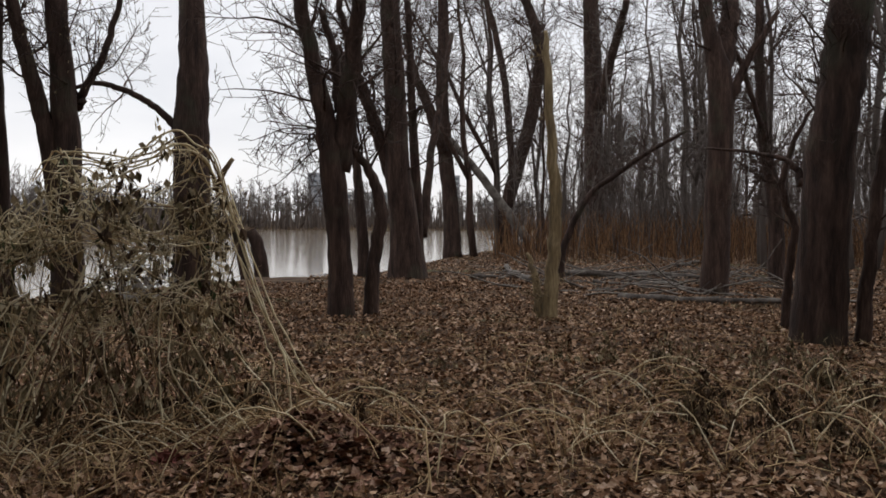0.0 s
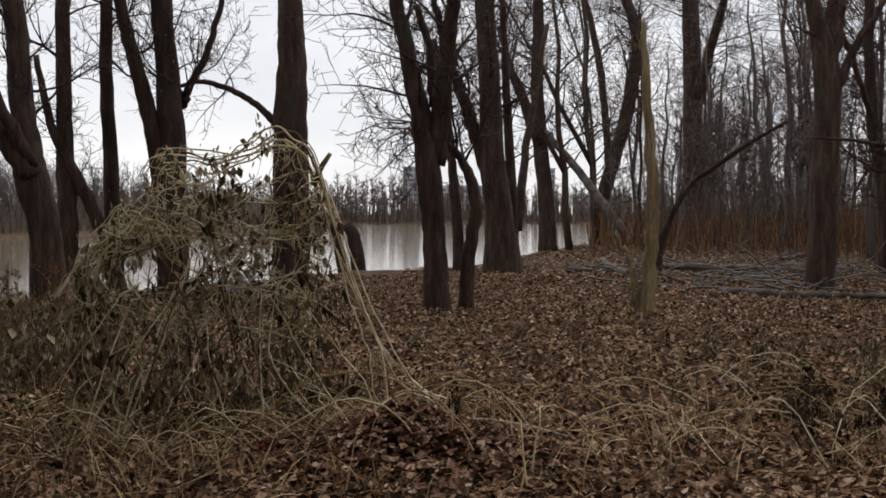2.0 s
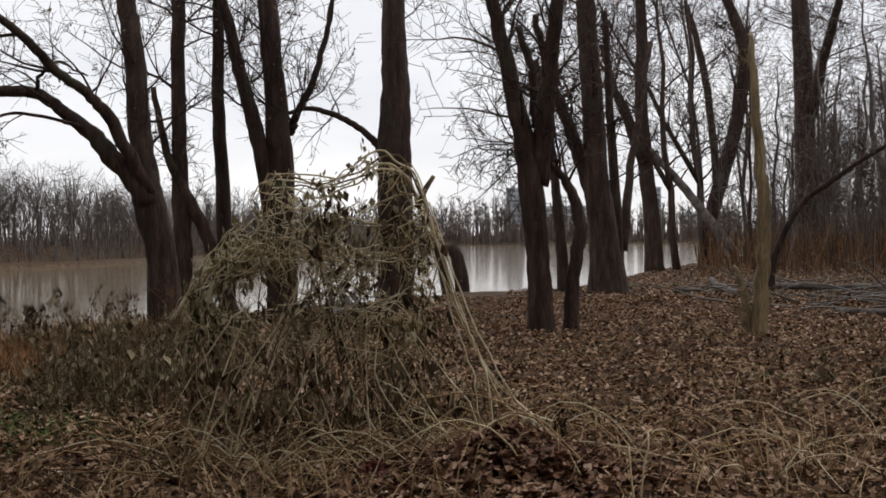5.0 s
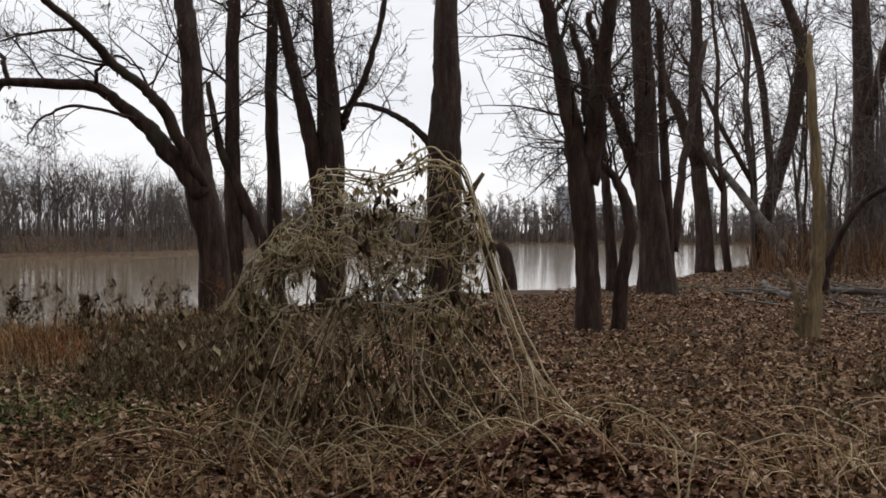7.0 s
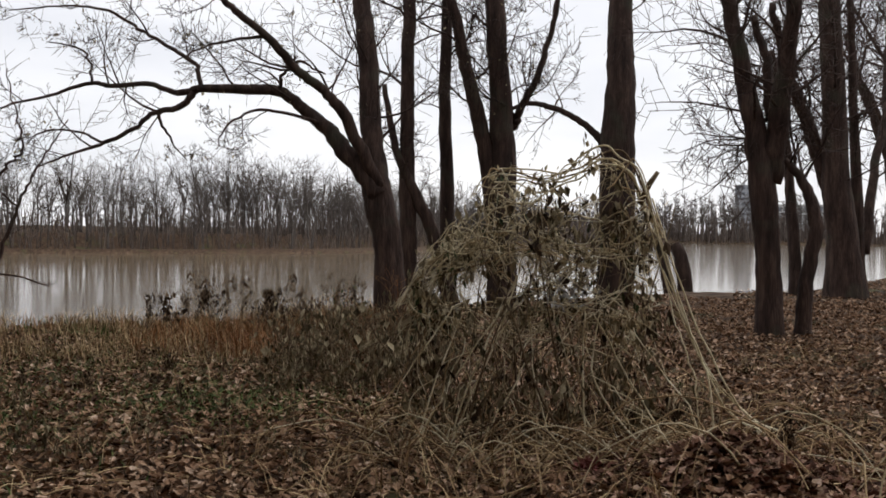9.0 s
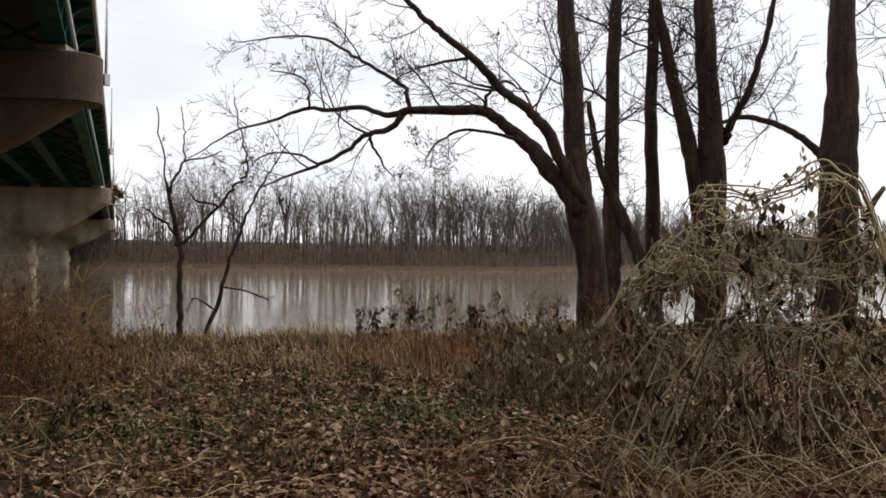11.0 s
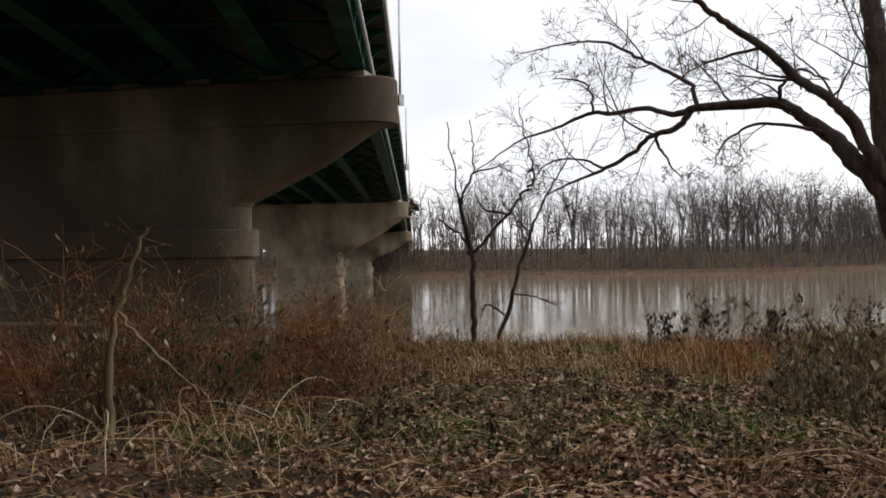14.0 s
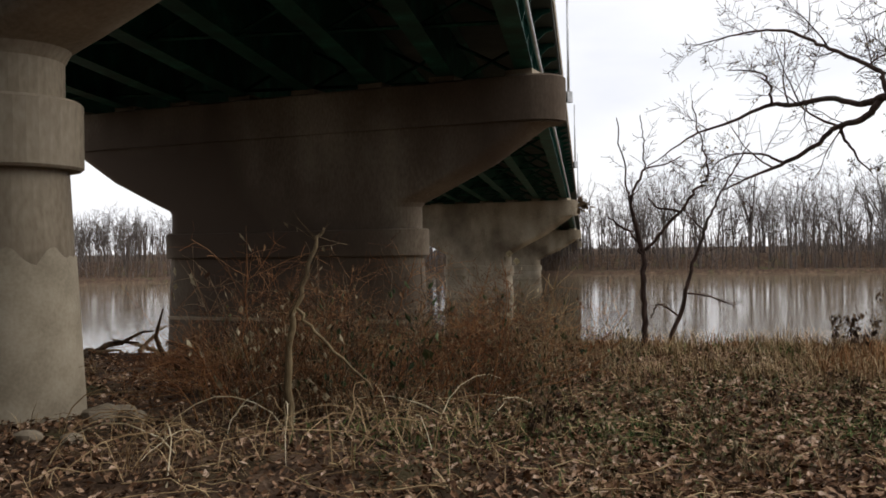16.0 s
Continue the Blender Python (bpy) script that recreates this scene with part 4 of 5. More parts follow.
def build_near_woods():
    """Bare trees of the wood upstream, each an object of its own on shared meshes."""
    rng = np.random.default_rng(71)
    kinds = []
    for k in range(6):
        h = rng.uniform(12, 17)
        top = thing("tree", (0, 0, 0), "bare grey-brown woodland tree with fine twigs", "tree", "woodland trees")
        wood, crown = Shape(), Shape()
        lean = rng.normal(0, 0.05, 2)
        line = np.array([(lean[0] * h * i / 8 + rng.normal(0, 0.09), lean[1] * h * i / 8 + rng.normal(0, 0.09), -0.3 + h * i / 8) for i in range(9)])
        r0 = rng.uniform(0.09, 0.2)
        rr = np.linspace(r0, 0.04, 9)
        wood.tube(line, rr, 9, rough=0.15)
        if k % 2:
            fork = wander(rng, line[2], (rng.normal(0, 0.3), rng.normal(0, 0.3), 1), h * 0.6, 6, 0.08, 0.05)
            wood.tube(fork, np.linspace(r0 * 0.7, 0.04, 7), 7, rough=0.1)
            twigs(crown, rng, fork, np.linspace(r0 * 0.7, 0.04, 7), 1, 26, 2.8, 0.1, 0.05, 0.011)
        twigs(crown, rng, line, rr, 2, 14, 3.6, 0.15, 0.05, 0.012)
        part("trunk", wood, BARK_HAZED if k > 1 else BARK, top)
        part("crown", crown, BARK_HAZED if k > 1 else BARK, top)
        kinds.append(top)
    placed, tries = 0, 0
    while placed < 84 and tries < 4000:
        tries += 1
        d = rng.uniform(27, 120)
        yaw = rng.uniform(-40, 3) if placed < 58 else rng.uniform(-17, -3)
        if placed >= 58:
            d = rng.uniform(44, 120)
        if d < 40 and yaw > -14:
            continue
        x, y = -d * math.sin(radians(yaw)), d * math.cos(radians(yaw))
        if x < near_edge(y) + 1.0:
            continue
        m = pose(x, y, ground_z(x, y), 0, 0, rng.uniform(0, 360))
        k = int(rng.integers(0, 6))
        if placed < 6:
            kinds[placed].matrix_world = m
        else:
            c = copy_thing(kinds[k], m)
            f = rng.uniform(0.75, 1.2)
            c.scale = (f, f, f)
        placed += 1
    s = Shape()
    for _ in range(300):
        d, yaw = rng.uniform(115, 300), rng.uniform(-42, -3)
        x, y = -d * math.sin(radians(yaw)), d * math.cos(radians(yaw))
        if x < near_edge(y) + 2:
            continue
        sketch_tree(s, rng, x, y, 0.0, rng.uniform(12, 20), 12, twig=3, thin=0.04)
    single("woods", s, BARK_HAZED, "dense bare woods fading into the distance", "woods", kind="stuff")
    t = Shape()
    for _ in range(950):
        d, yaw = rng.uniform(42, 130), rng.uniform(-40, -4)
        x, y = -d * math.sin(radians(yaw)), d * math.cos(radians(yaw))
        if x < near_edge(y) + 2:
            continue
        sketch_tree(t, rng, x, y, 0.0, rng.uniform(2.5, 10), 8, r=rng.uniform(0.02, 0.05), twig=3, thin=0.013)
    single("thicket", t, BARK_HAZED, "thicket of thin bare saplings in the wood", "thicket", kind="stuff")
    u = Shape()
    for _ in range(12000):
        d, yaw = rng.uniform(38, 110) if rng.random() < 0.75 else rng.uniform(110, 260), rng.uniform(-40, -3)
        x, y = -d * math.sin(radians(yaw)), d * math.cos(radians(yaw))
        if x < near_edge(y) + 0.5:
            continue
        h = rng.uniform(0.3, 2.4)
        a = rng.normal(0, 0.3, 2)
        t = 0.01 + d * 0.00012
        u.tube([(x, y, -0.2), (x + a[0] * 0.5, y + a[1] * 0.5, h * 0.6), (x + a[0] * 1.3, y + a[1] * 1.3, h)], [t, t, t * 0.5], 3, cap=False)
    single("undergrowth", u, RUST, "rusty brown dry undergrowth between woodland trees", "undergrowth", kind="stuff")


def build_unseen_woods():
    """Unseen trees and thicket behind the path, added to cut low sky light."""
    rng = np.random.default_rng(83)
    s = Shape()
    for _ in range(120):
        d, yaw = rng.uniform(9, 55), rng.uniform(128, 318)
        x, y = -d * math.sin(radians(yaw)), d * math.cos(radians(yaw))
        sketch_tree(s, rng, x, y, float(land(x, y)), rng.uniform(9, 16), 24, r=rng.uniform(0.12, 0.35), twig=3, thin=0.05)
    single("woods", s, BARK_HAZED, "unseen bare woods added behind the path to block light", "woods", kind="stuff")
    u = Shape()
    for _ in range(3600):
        d, yaw = rng.uniform(8, 26), rng.uniform(125, 322)
        x, y = -d * math.sin(radians(yaw)), d * math.cos(radians(yaw))
        z, h = float(land(x, y)), rng.uniform(2, 6)
        a = rng.normal(0, 0.5, 2)
        u.tube([(x, y, z - 0.2), (x + a[0] * 0.5, y + a[1] * 0.5, z + h * 0.6), (x + a[0] * 1.3, y + a[1] * 1.3, z + h)], [0.08, 0.09, 0.05], 3, cap=False)
    single("thicket", u, BARK_HAZED, "unseen dense leafless thicket added behind the path to block light", "thicket", kind="stuff")


build_far_woods()
build_near_woods()
build_unseen_woods()


# ---- undergrowth ----
def field(rng, n, yaw, dist, power=1.0):
    """Places spread over a fan of ground."""
    a = np.radians(rng.uniform(yaw[0], yaw[1], n))
    d = dist[0] + (dist[1] - dist[0]) * rng.random(n) ** power
    return -d * np.sin(a), d * np.cos(a)


def dry_ground(x, y):
    return near_edge(y) + 0.25 < x


def scatter_leaves(name, rng, x, y, size, mat, label, lift=0.012):
    n = len(x)
    z = land(x, y) + np.array([bumps(u, v) for u, v in zip(x, y)]) + rng.uniform(0.0, 0.035, n) + lift
    turn, tilt = rng.uniform(0, 2 * math.pi, n), rng.normal(0, 0.45, n)
    s = rng.uniform(size[0], size[1], n)
    a = np.stack([np.cos(turn) * np.cos(tilt), np.sin(turn) * np.cos(tilt), np.sin(tilt)], -1) * s[:, None]
    b = np.stack([-np.sin(turn), np.cos(turn), rng.normal(0, 0.35, n)], -1) * (s * rng.uniform(0.45, 0.75, n))[:, None]
    up = np.zeros((n, 3))
    up[:, 2] = s * rng.uniform(-0.1, 0.55, n)
    c = np.stack([x, y, z], -1)
    v = np.stack([c - a + up * 0.4, c - a * 0.1 + b + up, c - a * 0.05, c - a * 0.1 - b + up, c + a + up * 0.8], 1)
    v[:, :, 2] = np.maximum(v[:, :, 2], (z - 0.02)[:, None])
    k = np.arange(n)[:, None] * 5
    f = np.concatenate([k + np.array(t) for t in ((0, 2, 1), (0, 3, 2), (1, 2, 4), (2, 3, 4))], 0)
    sh = Shape()
    sh.v, sh.f = v.reshape(-1, 3).tolist(), f.tolist()
    return single(name, sh, mat, label, "leaf litter", kind="stuff", smooth=False)


def scatter_blades(name, rng, x, y, height, mat, label, category="grass", lean=0.5, width=0.004):
    sh = Shape()
    for u, v in zip(x, y):
        h = rng.uniform(*height)
        sh.blade((u, v, ground_z(u, v) - 0.01), (rng.normal(0, lean) * h, rng.normal(0, lean) * h, 0), h * rng.uniform(0.5, 1.0), width * rng.uniform(0.6, 1.5))
    return single(name, sh, mat, label, category, kind="stuff", smooth=False)


def tufts(rng, centres, per, spread):
    cx, cy = centres
    x = np.repeat(cx, per) + rng.normal(0, spread, len(cx) * per)
    y = np.repeat(cy, per) + rng.normal(0, spread, len(cy) * per)
    return x, y


def build_litter():
    rng = np.random.default_rng(90)
    x, y = field(rng, 230000, (-29, 92), (4.3, 25), 1.0)
    under = (x - BRIDGE_XY[0]) * -ALONG_XY[1] + (y - BRIDGE_XY[1]) * ALONG_XY[0]
    keep = dry_ground(x, y) & (rng.random(len(x)) > 0.65 * smooth01((under + 2.5) / 4))
    scatter_leaves("leaf_litter", rng, x[keep], y[keep], (0.015, 0.047), LITTER, "brown fallen leaves covering the forest floor")
    x, y = field(rng, 34000, (-29, 8), (22, 60), 1.0)
    keep = dry_ground(x, y)
    scatter_leaves("leaf_litter", rng, x[keep], y[keep], (0.03, 0.065), LITTER, "brown fallen leaves between distant trunks")
    # heap of leaves by the vine mound
    x, y = rng.normal(-0.85, 0.5, 2600), rng.normal(6.2, 0.4, 2600)
    scatter_leaves("leaf_heap", rng, x, y, (0.025, 0.055), HEAP, "reddish brown heap of fallen leaves")
    # dry grass, sparse everywhere and thicker at the bank
    c = field(rng, 700, (-28, 90), (4.8, 19), 1.1)
    x, y = tufts(rng, c, 7, 0.1)
    k = dry_ground(x, y)
    scatter_blades("dry_grass", rng, x[k], y[k], (0.08, 0.34), STRAW, "straw-coloured dry grass tufts in leaf litter", lean=0.7)
    c = field(rng, 170, (31, 62), (11.4, 16.2), 1.0)
    x, y = tufts(rng, c, 24, 0.13)
    k = dry_ground(x, y)
    scatter_blades("bank_grass", rng, x[k], y[k], (0.14, 0.46), STRAW, "dry yellow-brown grass along the river bank", lean=0.5)
    # uneven fringe on the lip of the bank
    for n, mat, name, label, tall in ((230, STRAW, "bank_fringe", "dry straw fringe on the lip of the bank", 0.5), (90, GRASS, "green_bank_fringe", "dull green grass on the lip of the bank", 0.3), (70, RUST_BRIGHT, "rust_bank_fringe", "rusty grass tufts on the lip of the bank", 0.42)):
        cy = rng.uniform(3.5, 17, n)
        cx = near_edge(cy) + rng.uniform(0.3, 2.2, n) ** 1.3
        x, y = tufts(rng, (cx, cy), 26, 0.13)
        k = dry_ground(x, y)
        scatter_blades(name, rng, x[k], y[k], (0.1, tall), mat, label, lean=0.55, width=0.006)
    c = field(rng, 40, (33, 43), (12.2, 15.4), 1.0)
    x, y = tufts(rng, c, 44, 0.24)
    k = dry_ground(x, y)
    scatter_blades("rust_grass", rng, x[k], y[k], (0.2, 0.5), RUST_BRIGHT, "rusty orange dry grass at the bank's edge", lean=0.45)
    xs, ys = [], []
    for cx, cy, r, n in ((-5.5, 6.9, 0.65, 2600), (-6.8, 4.9, 0.8, 2600), (-4.9, 7.6, 0.7, 1200), (-8.4, 8.6, 1.0, 1800), (-9.2, 10.4, 0.8, 1400), (-7.6, 3.3, 0.6, 900), (-7.4, 7.2, 2.4, 3000), (-9.5, 6.2, 1.8, 1700), (-9.8, 11.3, 1.0, 1800)):
        xs.append(rng.normal(cx, r, n))
        ys.append(rng.normal(cy, r * 0.7, n))
    scatter_blades("green_grass", rng, np.concatenate(xs), np.concatenate(ys), (0.04, 0.12), GRASS, "short green grass among fallen leaves", lean=0.8, width=0.006)
    for yaw, dist, n in (((-27, -5), (6.2, 9.5), 26), ((6, 32), (5.2, 6.8), 26), ((57, 84), (6.8, 9.5), 30)):
        c = field(rng, n, yaw, dist, 1.0)
        x, y = tufts(rng, c, 14, 0.12)
        scatter_blades("tall_dry_grass", rng, x, y, (0.15, 0.55), STRAW, "long bent straw-coloured grass stems", lean=0.75, width=0.0035)
    # fallen stalks
    sh = Shape()
    x, y = field(rng, 900, (-28, 88), (4.8, 15), 1.15)
    for u, v in zip(x, y):
        if not dry_ground(u, v):
            continue
        a, ln = rng.uniform(0, 2 * math.pi), rng.uniform(0.2, 0.95)
        pts = []
        for t in np.linspace(-0.5, 0.5, 5):
            px, py = u + math.cos(a) * ln * t + rng.normal(0, 0.015), v + math.sin(a) * ln * t + rng.normal(0, 0.015)
            pts.append((px, py, ground_z(px, py) + 0.03 + abs(rng.normal(0, 0.025))))
        sh.tube(pts, np.linspace(0.006, 0.003, 5), 3, cap=False)
    single("fallen_stalks", sh, STRAW, "dry pale stalks lying on leaf litter", "stalks", kind="stuff")


def make_weed(seed, height, stalks, spread, stem_mat, leaf_mat, leaf_count, leaf_size, label, name="weed_clump", category="weeds", group="dry weeds", top_heavy=False, twig=6):
    rng = np.random.default_rng(seed)
    top = thing(name, (0, 0, 0), label, category, group)
    leaves = Shape()
    for _ in range(stalks):
        stems = Shape()
        x, y = rng.normal(0, spread, 2)
        h = height * rng.uniform(0.5, 1.05)
        line = wander(rng, (x, y, -0.06), (rng.normal(0, 0.2), rng.normal(0, 0.2), 1), h, 6, 0.09, 0.02)
        stems.tube(line, np.linspace(0.0065, 0.003, 7), 3, cap=False)
        for _ in range(twig):
            i = int(rng.integers(1, 6))
            sub = wander(rng, line[i], (rng.normal(0, 1), rng.normal(0, 1), rng.uniform(0.1, 1.0)), h * rng.uniform(0.1, 0.3), 3, 0.25, -0.02)
            stems.tube(sub, [0.0032, 0.0028, 0.0024, 0.002], 3, cap=False)
        for _ in range(leaf_count):
            k = 1 - abs(rng.normal(0, 0.22)) if top_heavy else rng.uniform(0.15, 1.0)
            q = line[0] + (line[-1] - line[0]) * min(max(k, 0.1), 1.0)
            q = q + np.append(rng.normal(0, 0.035 if top_heavy else 0.08, 2), rng.normal(0, 0.02))
            s = leaf_size * rng.uniform(0.5, 1.2)
            leaves.leaf(q, (rng.normal(0, 0.35) * s, rng.normal(0, 0.35) * s, -s), (rng.normal(0, 0.4) * s, rng.normal(0, 0.4) * s, rng.normal(0, 0.15) * s), s * rng.uniform(0.1, 0.5))
        part("stalk", stems, stem_mat, top)
    part("foliage", leaves, leaf_mat, top, "curled dry leaves", smooth=False)
    return top


def plant(rng, kinds, xs, ys, scale=(0.75, 1.2), first=True):
    """Sets copies of the kinds at the places; the originals take the first ones."""
    i = 0
    for x, y in zip(xs, ys):
        if not dry_ground(x, y):
            continue
        f = rng.uniform(*scale)
        m = pose(x, y, ground_z(x, y), rng.normal(0, 5), rng.normal(0, 5), rng.uniform(0, 360))
        if i < len(kinds) and first:
            ob = kinds[i]
            ob.matrix_world = m
        else:
            ob = copy_thing(kinds[int(rng.integers(0, len(kinds)))], m)
        ob.scale = (f, f, f)
        i += 1


def build_weeds():
    rng = np.random.default_rng(120)
    dark = [make_weed(200 + k, 0.8, 6, 0.13, WEED, DRYLEAF, 9, 0.04, "dark withered weeds with drooping curled leaves") for k in range(4)]
    plant(rng, dark, *field(rng, 58, (25, 34.5), (9.0, 14.2)))
    seedy_low = [make_weed(230 + k, 0.4, 3, 0.05, WEED, SEEDHEAD, 24, 0.036, "dark withered stalk clump with curled leaves", top_heavy=True) for k in range(2)]
    low = [make_weed(220 + k, 0.5, 4, 0.12, WEED, DRYLEAF, 10, 0.04, "short dead brown weed stalks in leaf litter") for k in range(3)]
    plant(rng, low, *field(rng, 22, (9, 28), (6.9, 10)), scale=(0.35, 0.95))
    plant(rng, low, *field(rng, 46, (-26, -6), (7.2, 12.0)), scale=(0.35, 0.95), first=False)
    plant(rng, seedy_low, *field(rng, 24, (-25, -7), (6.6, 10.0)), scale=(0.35, 0.95))
    plant(rng, seedy_low, *field(rng, 10, (4, 24), (6.6, 8.5)), scale=(0.6, 1.1), first=False)
    plant(rng, low, *field(rng, 34, (-8, 14), (7.5, 13.0)), scale=(0.25, 0.6), first=False)
    plant(rng, low, *field(rng, 56, (34, 58), (6.2, 13.0)), scale=(0.25, 0.65), first=False)
    plant(rng, seedy_low, *field(rng, 12, (36, 60), (7.5, 12.5)), scale=(0.4, 0.8), first=False)
    seedy = [make_weed(240 + k, 1.05, 4, 0.12, WEED, SEEDHEAD, 19, 0.034, "tall dark seed heads of dead weeds on the bank", top_heavy=True, group="bank weeds") for k in range(3)]
    plant(rng, seedy, *field(rng, 30, (29.5, 42), (14.2, 15.9)), scale=(0.5, 1.3))
    rust = [make_weed(260 + k, 1.7, 7, 0.26, (RUST, WEED, STRAW)[k % 3], (DRYLEAF, RUST, WEED)[k % 3], 12, 0.036, "rust-brown dry brush in front of a bridge pier", group="bank brush", twig=12) for k in range(5)]
    plant(rng, rust, *field(rng, 24, (57, 79), (9.4, 13.0)), scale=(0.35, 0.95))
    plant(rng, rust, *field(rng, 7, (70, 75.5), (8.8, 9.8)), scale=(0.8, 1.15), first=False)
    mixed = [make_weed(280 + k, 1.1, 5, 0.2, WEED, IVY, 8, 0.036, "dull green and brown weeds by the river bank", group="bank brush", twig=9) for k in range(2)]
    plant(rng, mixed, *field(rng, 16, (53, 66), (12.0, 15.5)), scale=(0.5, 1.05))
    plant(rng, mixed, *field(rng, 10, (58, 73), (9.0, 11.0)), scale=(0.8, 1.5), first=False)
    plant(rng, mixed, *field(rng, 14, (24, 33), (12.5, 15.0)), scale=(0.5, 0.9), first=False)


def make_shrub(seed, height, mat, leaf_mat, label):
    """A tangle of thin crooked twigs."""
    rng = np.random.default_rng(seed)
    top = thing("brush_shrub", (0, 0, 0), label, "shrub", "bank brush")
    foliage = Shape()
    for _ in range(6):
        s = Shape()
        line = wander(rng, (rng.normal(0, 0.16), rng.normal(0, 0.16), -0.06), (rng.normal(0, 0.4), rng.normal(0, 0.4), 1), height * rng.uniform(0.5, 1.1), 8, 0.2, 0.0)
        rr = np.linspace(0.009, 0.003, 9)
        s.tube(line, rr, 4, cap=False)
        twigs(s, rng, line, rr, 1, 8, 0.55 * height, 0.15, -0.03, 0.0024)
        part("stem", s, mat, top)
        for _ in range(9):
            q = line[int(rng.integers(3, 9))] + rng.normal(0, 0.09, 3)
            z = 0.034 * rng.uniform(0.5, 1.2)
            foliage.leaf(q, (rng.normal(0, 0.35) * z, rng.normal(0, 0.35) * z, -z), (rng.normal(0, 0.4) * z, rng.normal(0, 0.4) * z, 0), z * 0.3)
    part("foliage", foliage, leaf_mat, top, "few curled dry leaves", smooth=False)
    return top


def build_shrubs():
    rng = np.random.default_rng(135)
    kinds = [make_shrub(300 + k, 1.6, (RUST_BRIGHT, WEED, RUST_BRIGHT, RUST)[k], (DRYLEAF, DRYLEAF, RUST, IVY)[k], "tangled rust-brown leafless brush before a bridge pier") for k in range(4)]
    plant(rng, kinds, *field(rng, 27, (58, 79.5), (9.4, 12.5)), scale=(0.4, 1.15))
    plant(rng, kinds, *field(rng, 12, (26, 33), (10, 13.5)), scale=(0.35, 0.7), first=False)


def build_vine_mound():
    """Dead vines draped over a shrub like an airy tent; u runs sideways, v away, z up."""
    rng = np.random.default_rng(150)
    top = thing("vine_mound", (-2.15, 6.87, 0), "airy tent of pale dead vines with hanging withered leaves", "vines", turn=17.4)
    us = [-1.25, -1.1, -0.95, -0.8, -0.62, -0.5, -0.3, -0.12, 0.02, 0.14, 0.28, 0.4, 0.5, 0.56, 0.62]
    zs = [1.05, 1.32, 1.52, 1.72, 2.02, 2.1, 2.06, 2.03, 2.12, 2.2, 2.24, 2.18, 2.05, 1.85, 1.6]
    gaps = ((0.08, 1.97, 0.13), (0.06, 1.62, 0.1), (-0.66, 1.22, 0.12), (-0.36, 1.3, 0.09), (0.3, 1.3, 0.12), (-0.9, 1.15, 0.1), (-0.8, 1.85, 0.13), (0.27, 1.78, 0.08))

    def crest(u):
        return float(np.interp(u, us, zs))

    def bottom(u):
        return 0.92 + 0.3 * noise.noise((u * 3.6, 1.0, 0.0)) - 0.25 * max(0.0, u)

    def hole(u, z):
        return any((u - a) ** 2 + (z - b) ** 2 < r * r for a, b, r in gaps)

    def thick(u, z):
        """How closely the vines lie here, 0 to 1."""
        d = 0.5 + 0.55 * noise.noise((u * 3.4, z * 3.4, 9.0))
        d += 0.4 * math.exp(-((z - 1.55 - 0.25 * u) / 0.22) ** 2) + 0.25 * math.exp(-((u - 0.45) / 0.13) ** 2)
        return min(1.0, d)

    def start():
        while True:
            u = rng.uniform(-1.15, 0.62)
            z = rng.uniform(bottom(u), crest(u))
            if not hole(u, z) and rng.random() < thick(u, z):
                return u, rng.normal(0.0, 0.16), z

    def strand(length, droop):
        """One crooked vine inside the canopy."""
        u, v, z = start()
        a, turn, step = rng.uniform(-0.7, 0.7) + (math.pi if rng.random() < 0.5 else 0), rng.normal(0, 0.12), 0.06
        pts = [(u, v, z)]
        for _ in range(max(4, int(length / step))):
            turn = turn * 0.75 + rng.normal(0, 0.16)
            a += turn
            if rng.random() < 0.08:
                a += rng.normal(0, 0.7)
            u, v, z = u + math.cos(a) * step, v + rng.normal(0, 0.02), z + math.sin(a) * step - droop * 0.01
            if hole(u, z) and rng.random() < 0.7:
                break
            if z > crest(u) + 0.03:
                z, a = crest(u) + rng.normal(0.0, 0.02), -abs(a) * 0.3 if math.cos(a) > 0 else math.pi + 0.3
            if not -1.3 < u < 0.68:
                break
            pts.append((u, v, z))
        return spline(pts, 3) if len(pts) > 3 else None

    for k in range(290):
        line = strand(rng.uniform(0.35, 1.15), 0.5)
        if line is None:
            continue
        s, r = Shape(), rng.uniform(0.0036, 0.0074)
        s.tube(line, np.linspace(r, r * 0.5, len(line)), 4, cap=False)
        part("cane", s, VINE if k % 5 else STRAW, top)
    for name, n, mat, label in (("vine_tangle", 230, VINE, "pale straw-coloured tangled vines"), ("dark_vine_tangle", 90, WEED, "dark brown thin vines")):
        s = Shape()
        for _ in range(n):
            line = strand(rng.uniform(0.2, 0.8), 1.0)
            if line is not None:
                s.tube(line, np.linspace(0.0042, 0.0024, len(line)), 3, cap=False)
        # short strings that dangle out of the canopy
        for _ in range(n // 2):
            u, v, z = start()
            s.tube(wander(rng, (u, v - 0.05, z), (rng.normal(0, 0.12), 0, -1), rng.uniform(0.1, 0.4), 4, 0.12, 0), np.linspace(0.003, 0.0016, 5), 3, cap=False)
        tagged(part(name, s, mat, top, label), kind="stuff")
    # the high arch that carries the vines, doubled and twisted
    for k, v0 in enumerate((-0.08, -0.02, 0.04, 0.08, 0.0)):
        s = Shape()
        pts = [(u + rng.normal(0, 0.012), v0 + rng.normal(0, 0.03), crest(u) - 0.03 * k + rng.normal(0, 0.02)) for u in (-0.55, -0.4, -0.22, -0.06, 0.06, 0.16, 0.26, 0.36, 0.46, 0.53, 0.57)]
        line = spline(pts, 3)
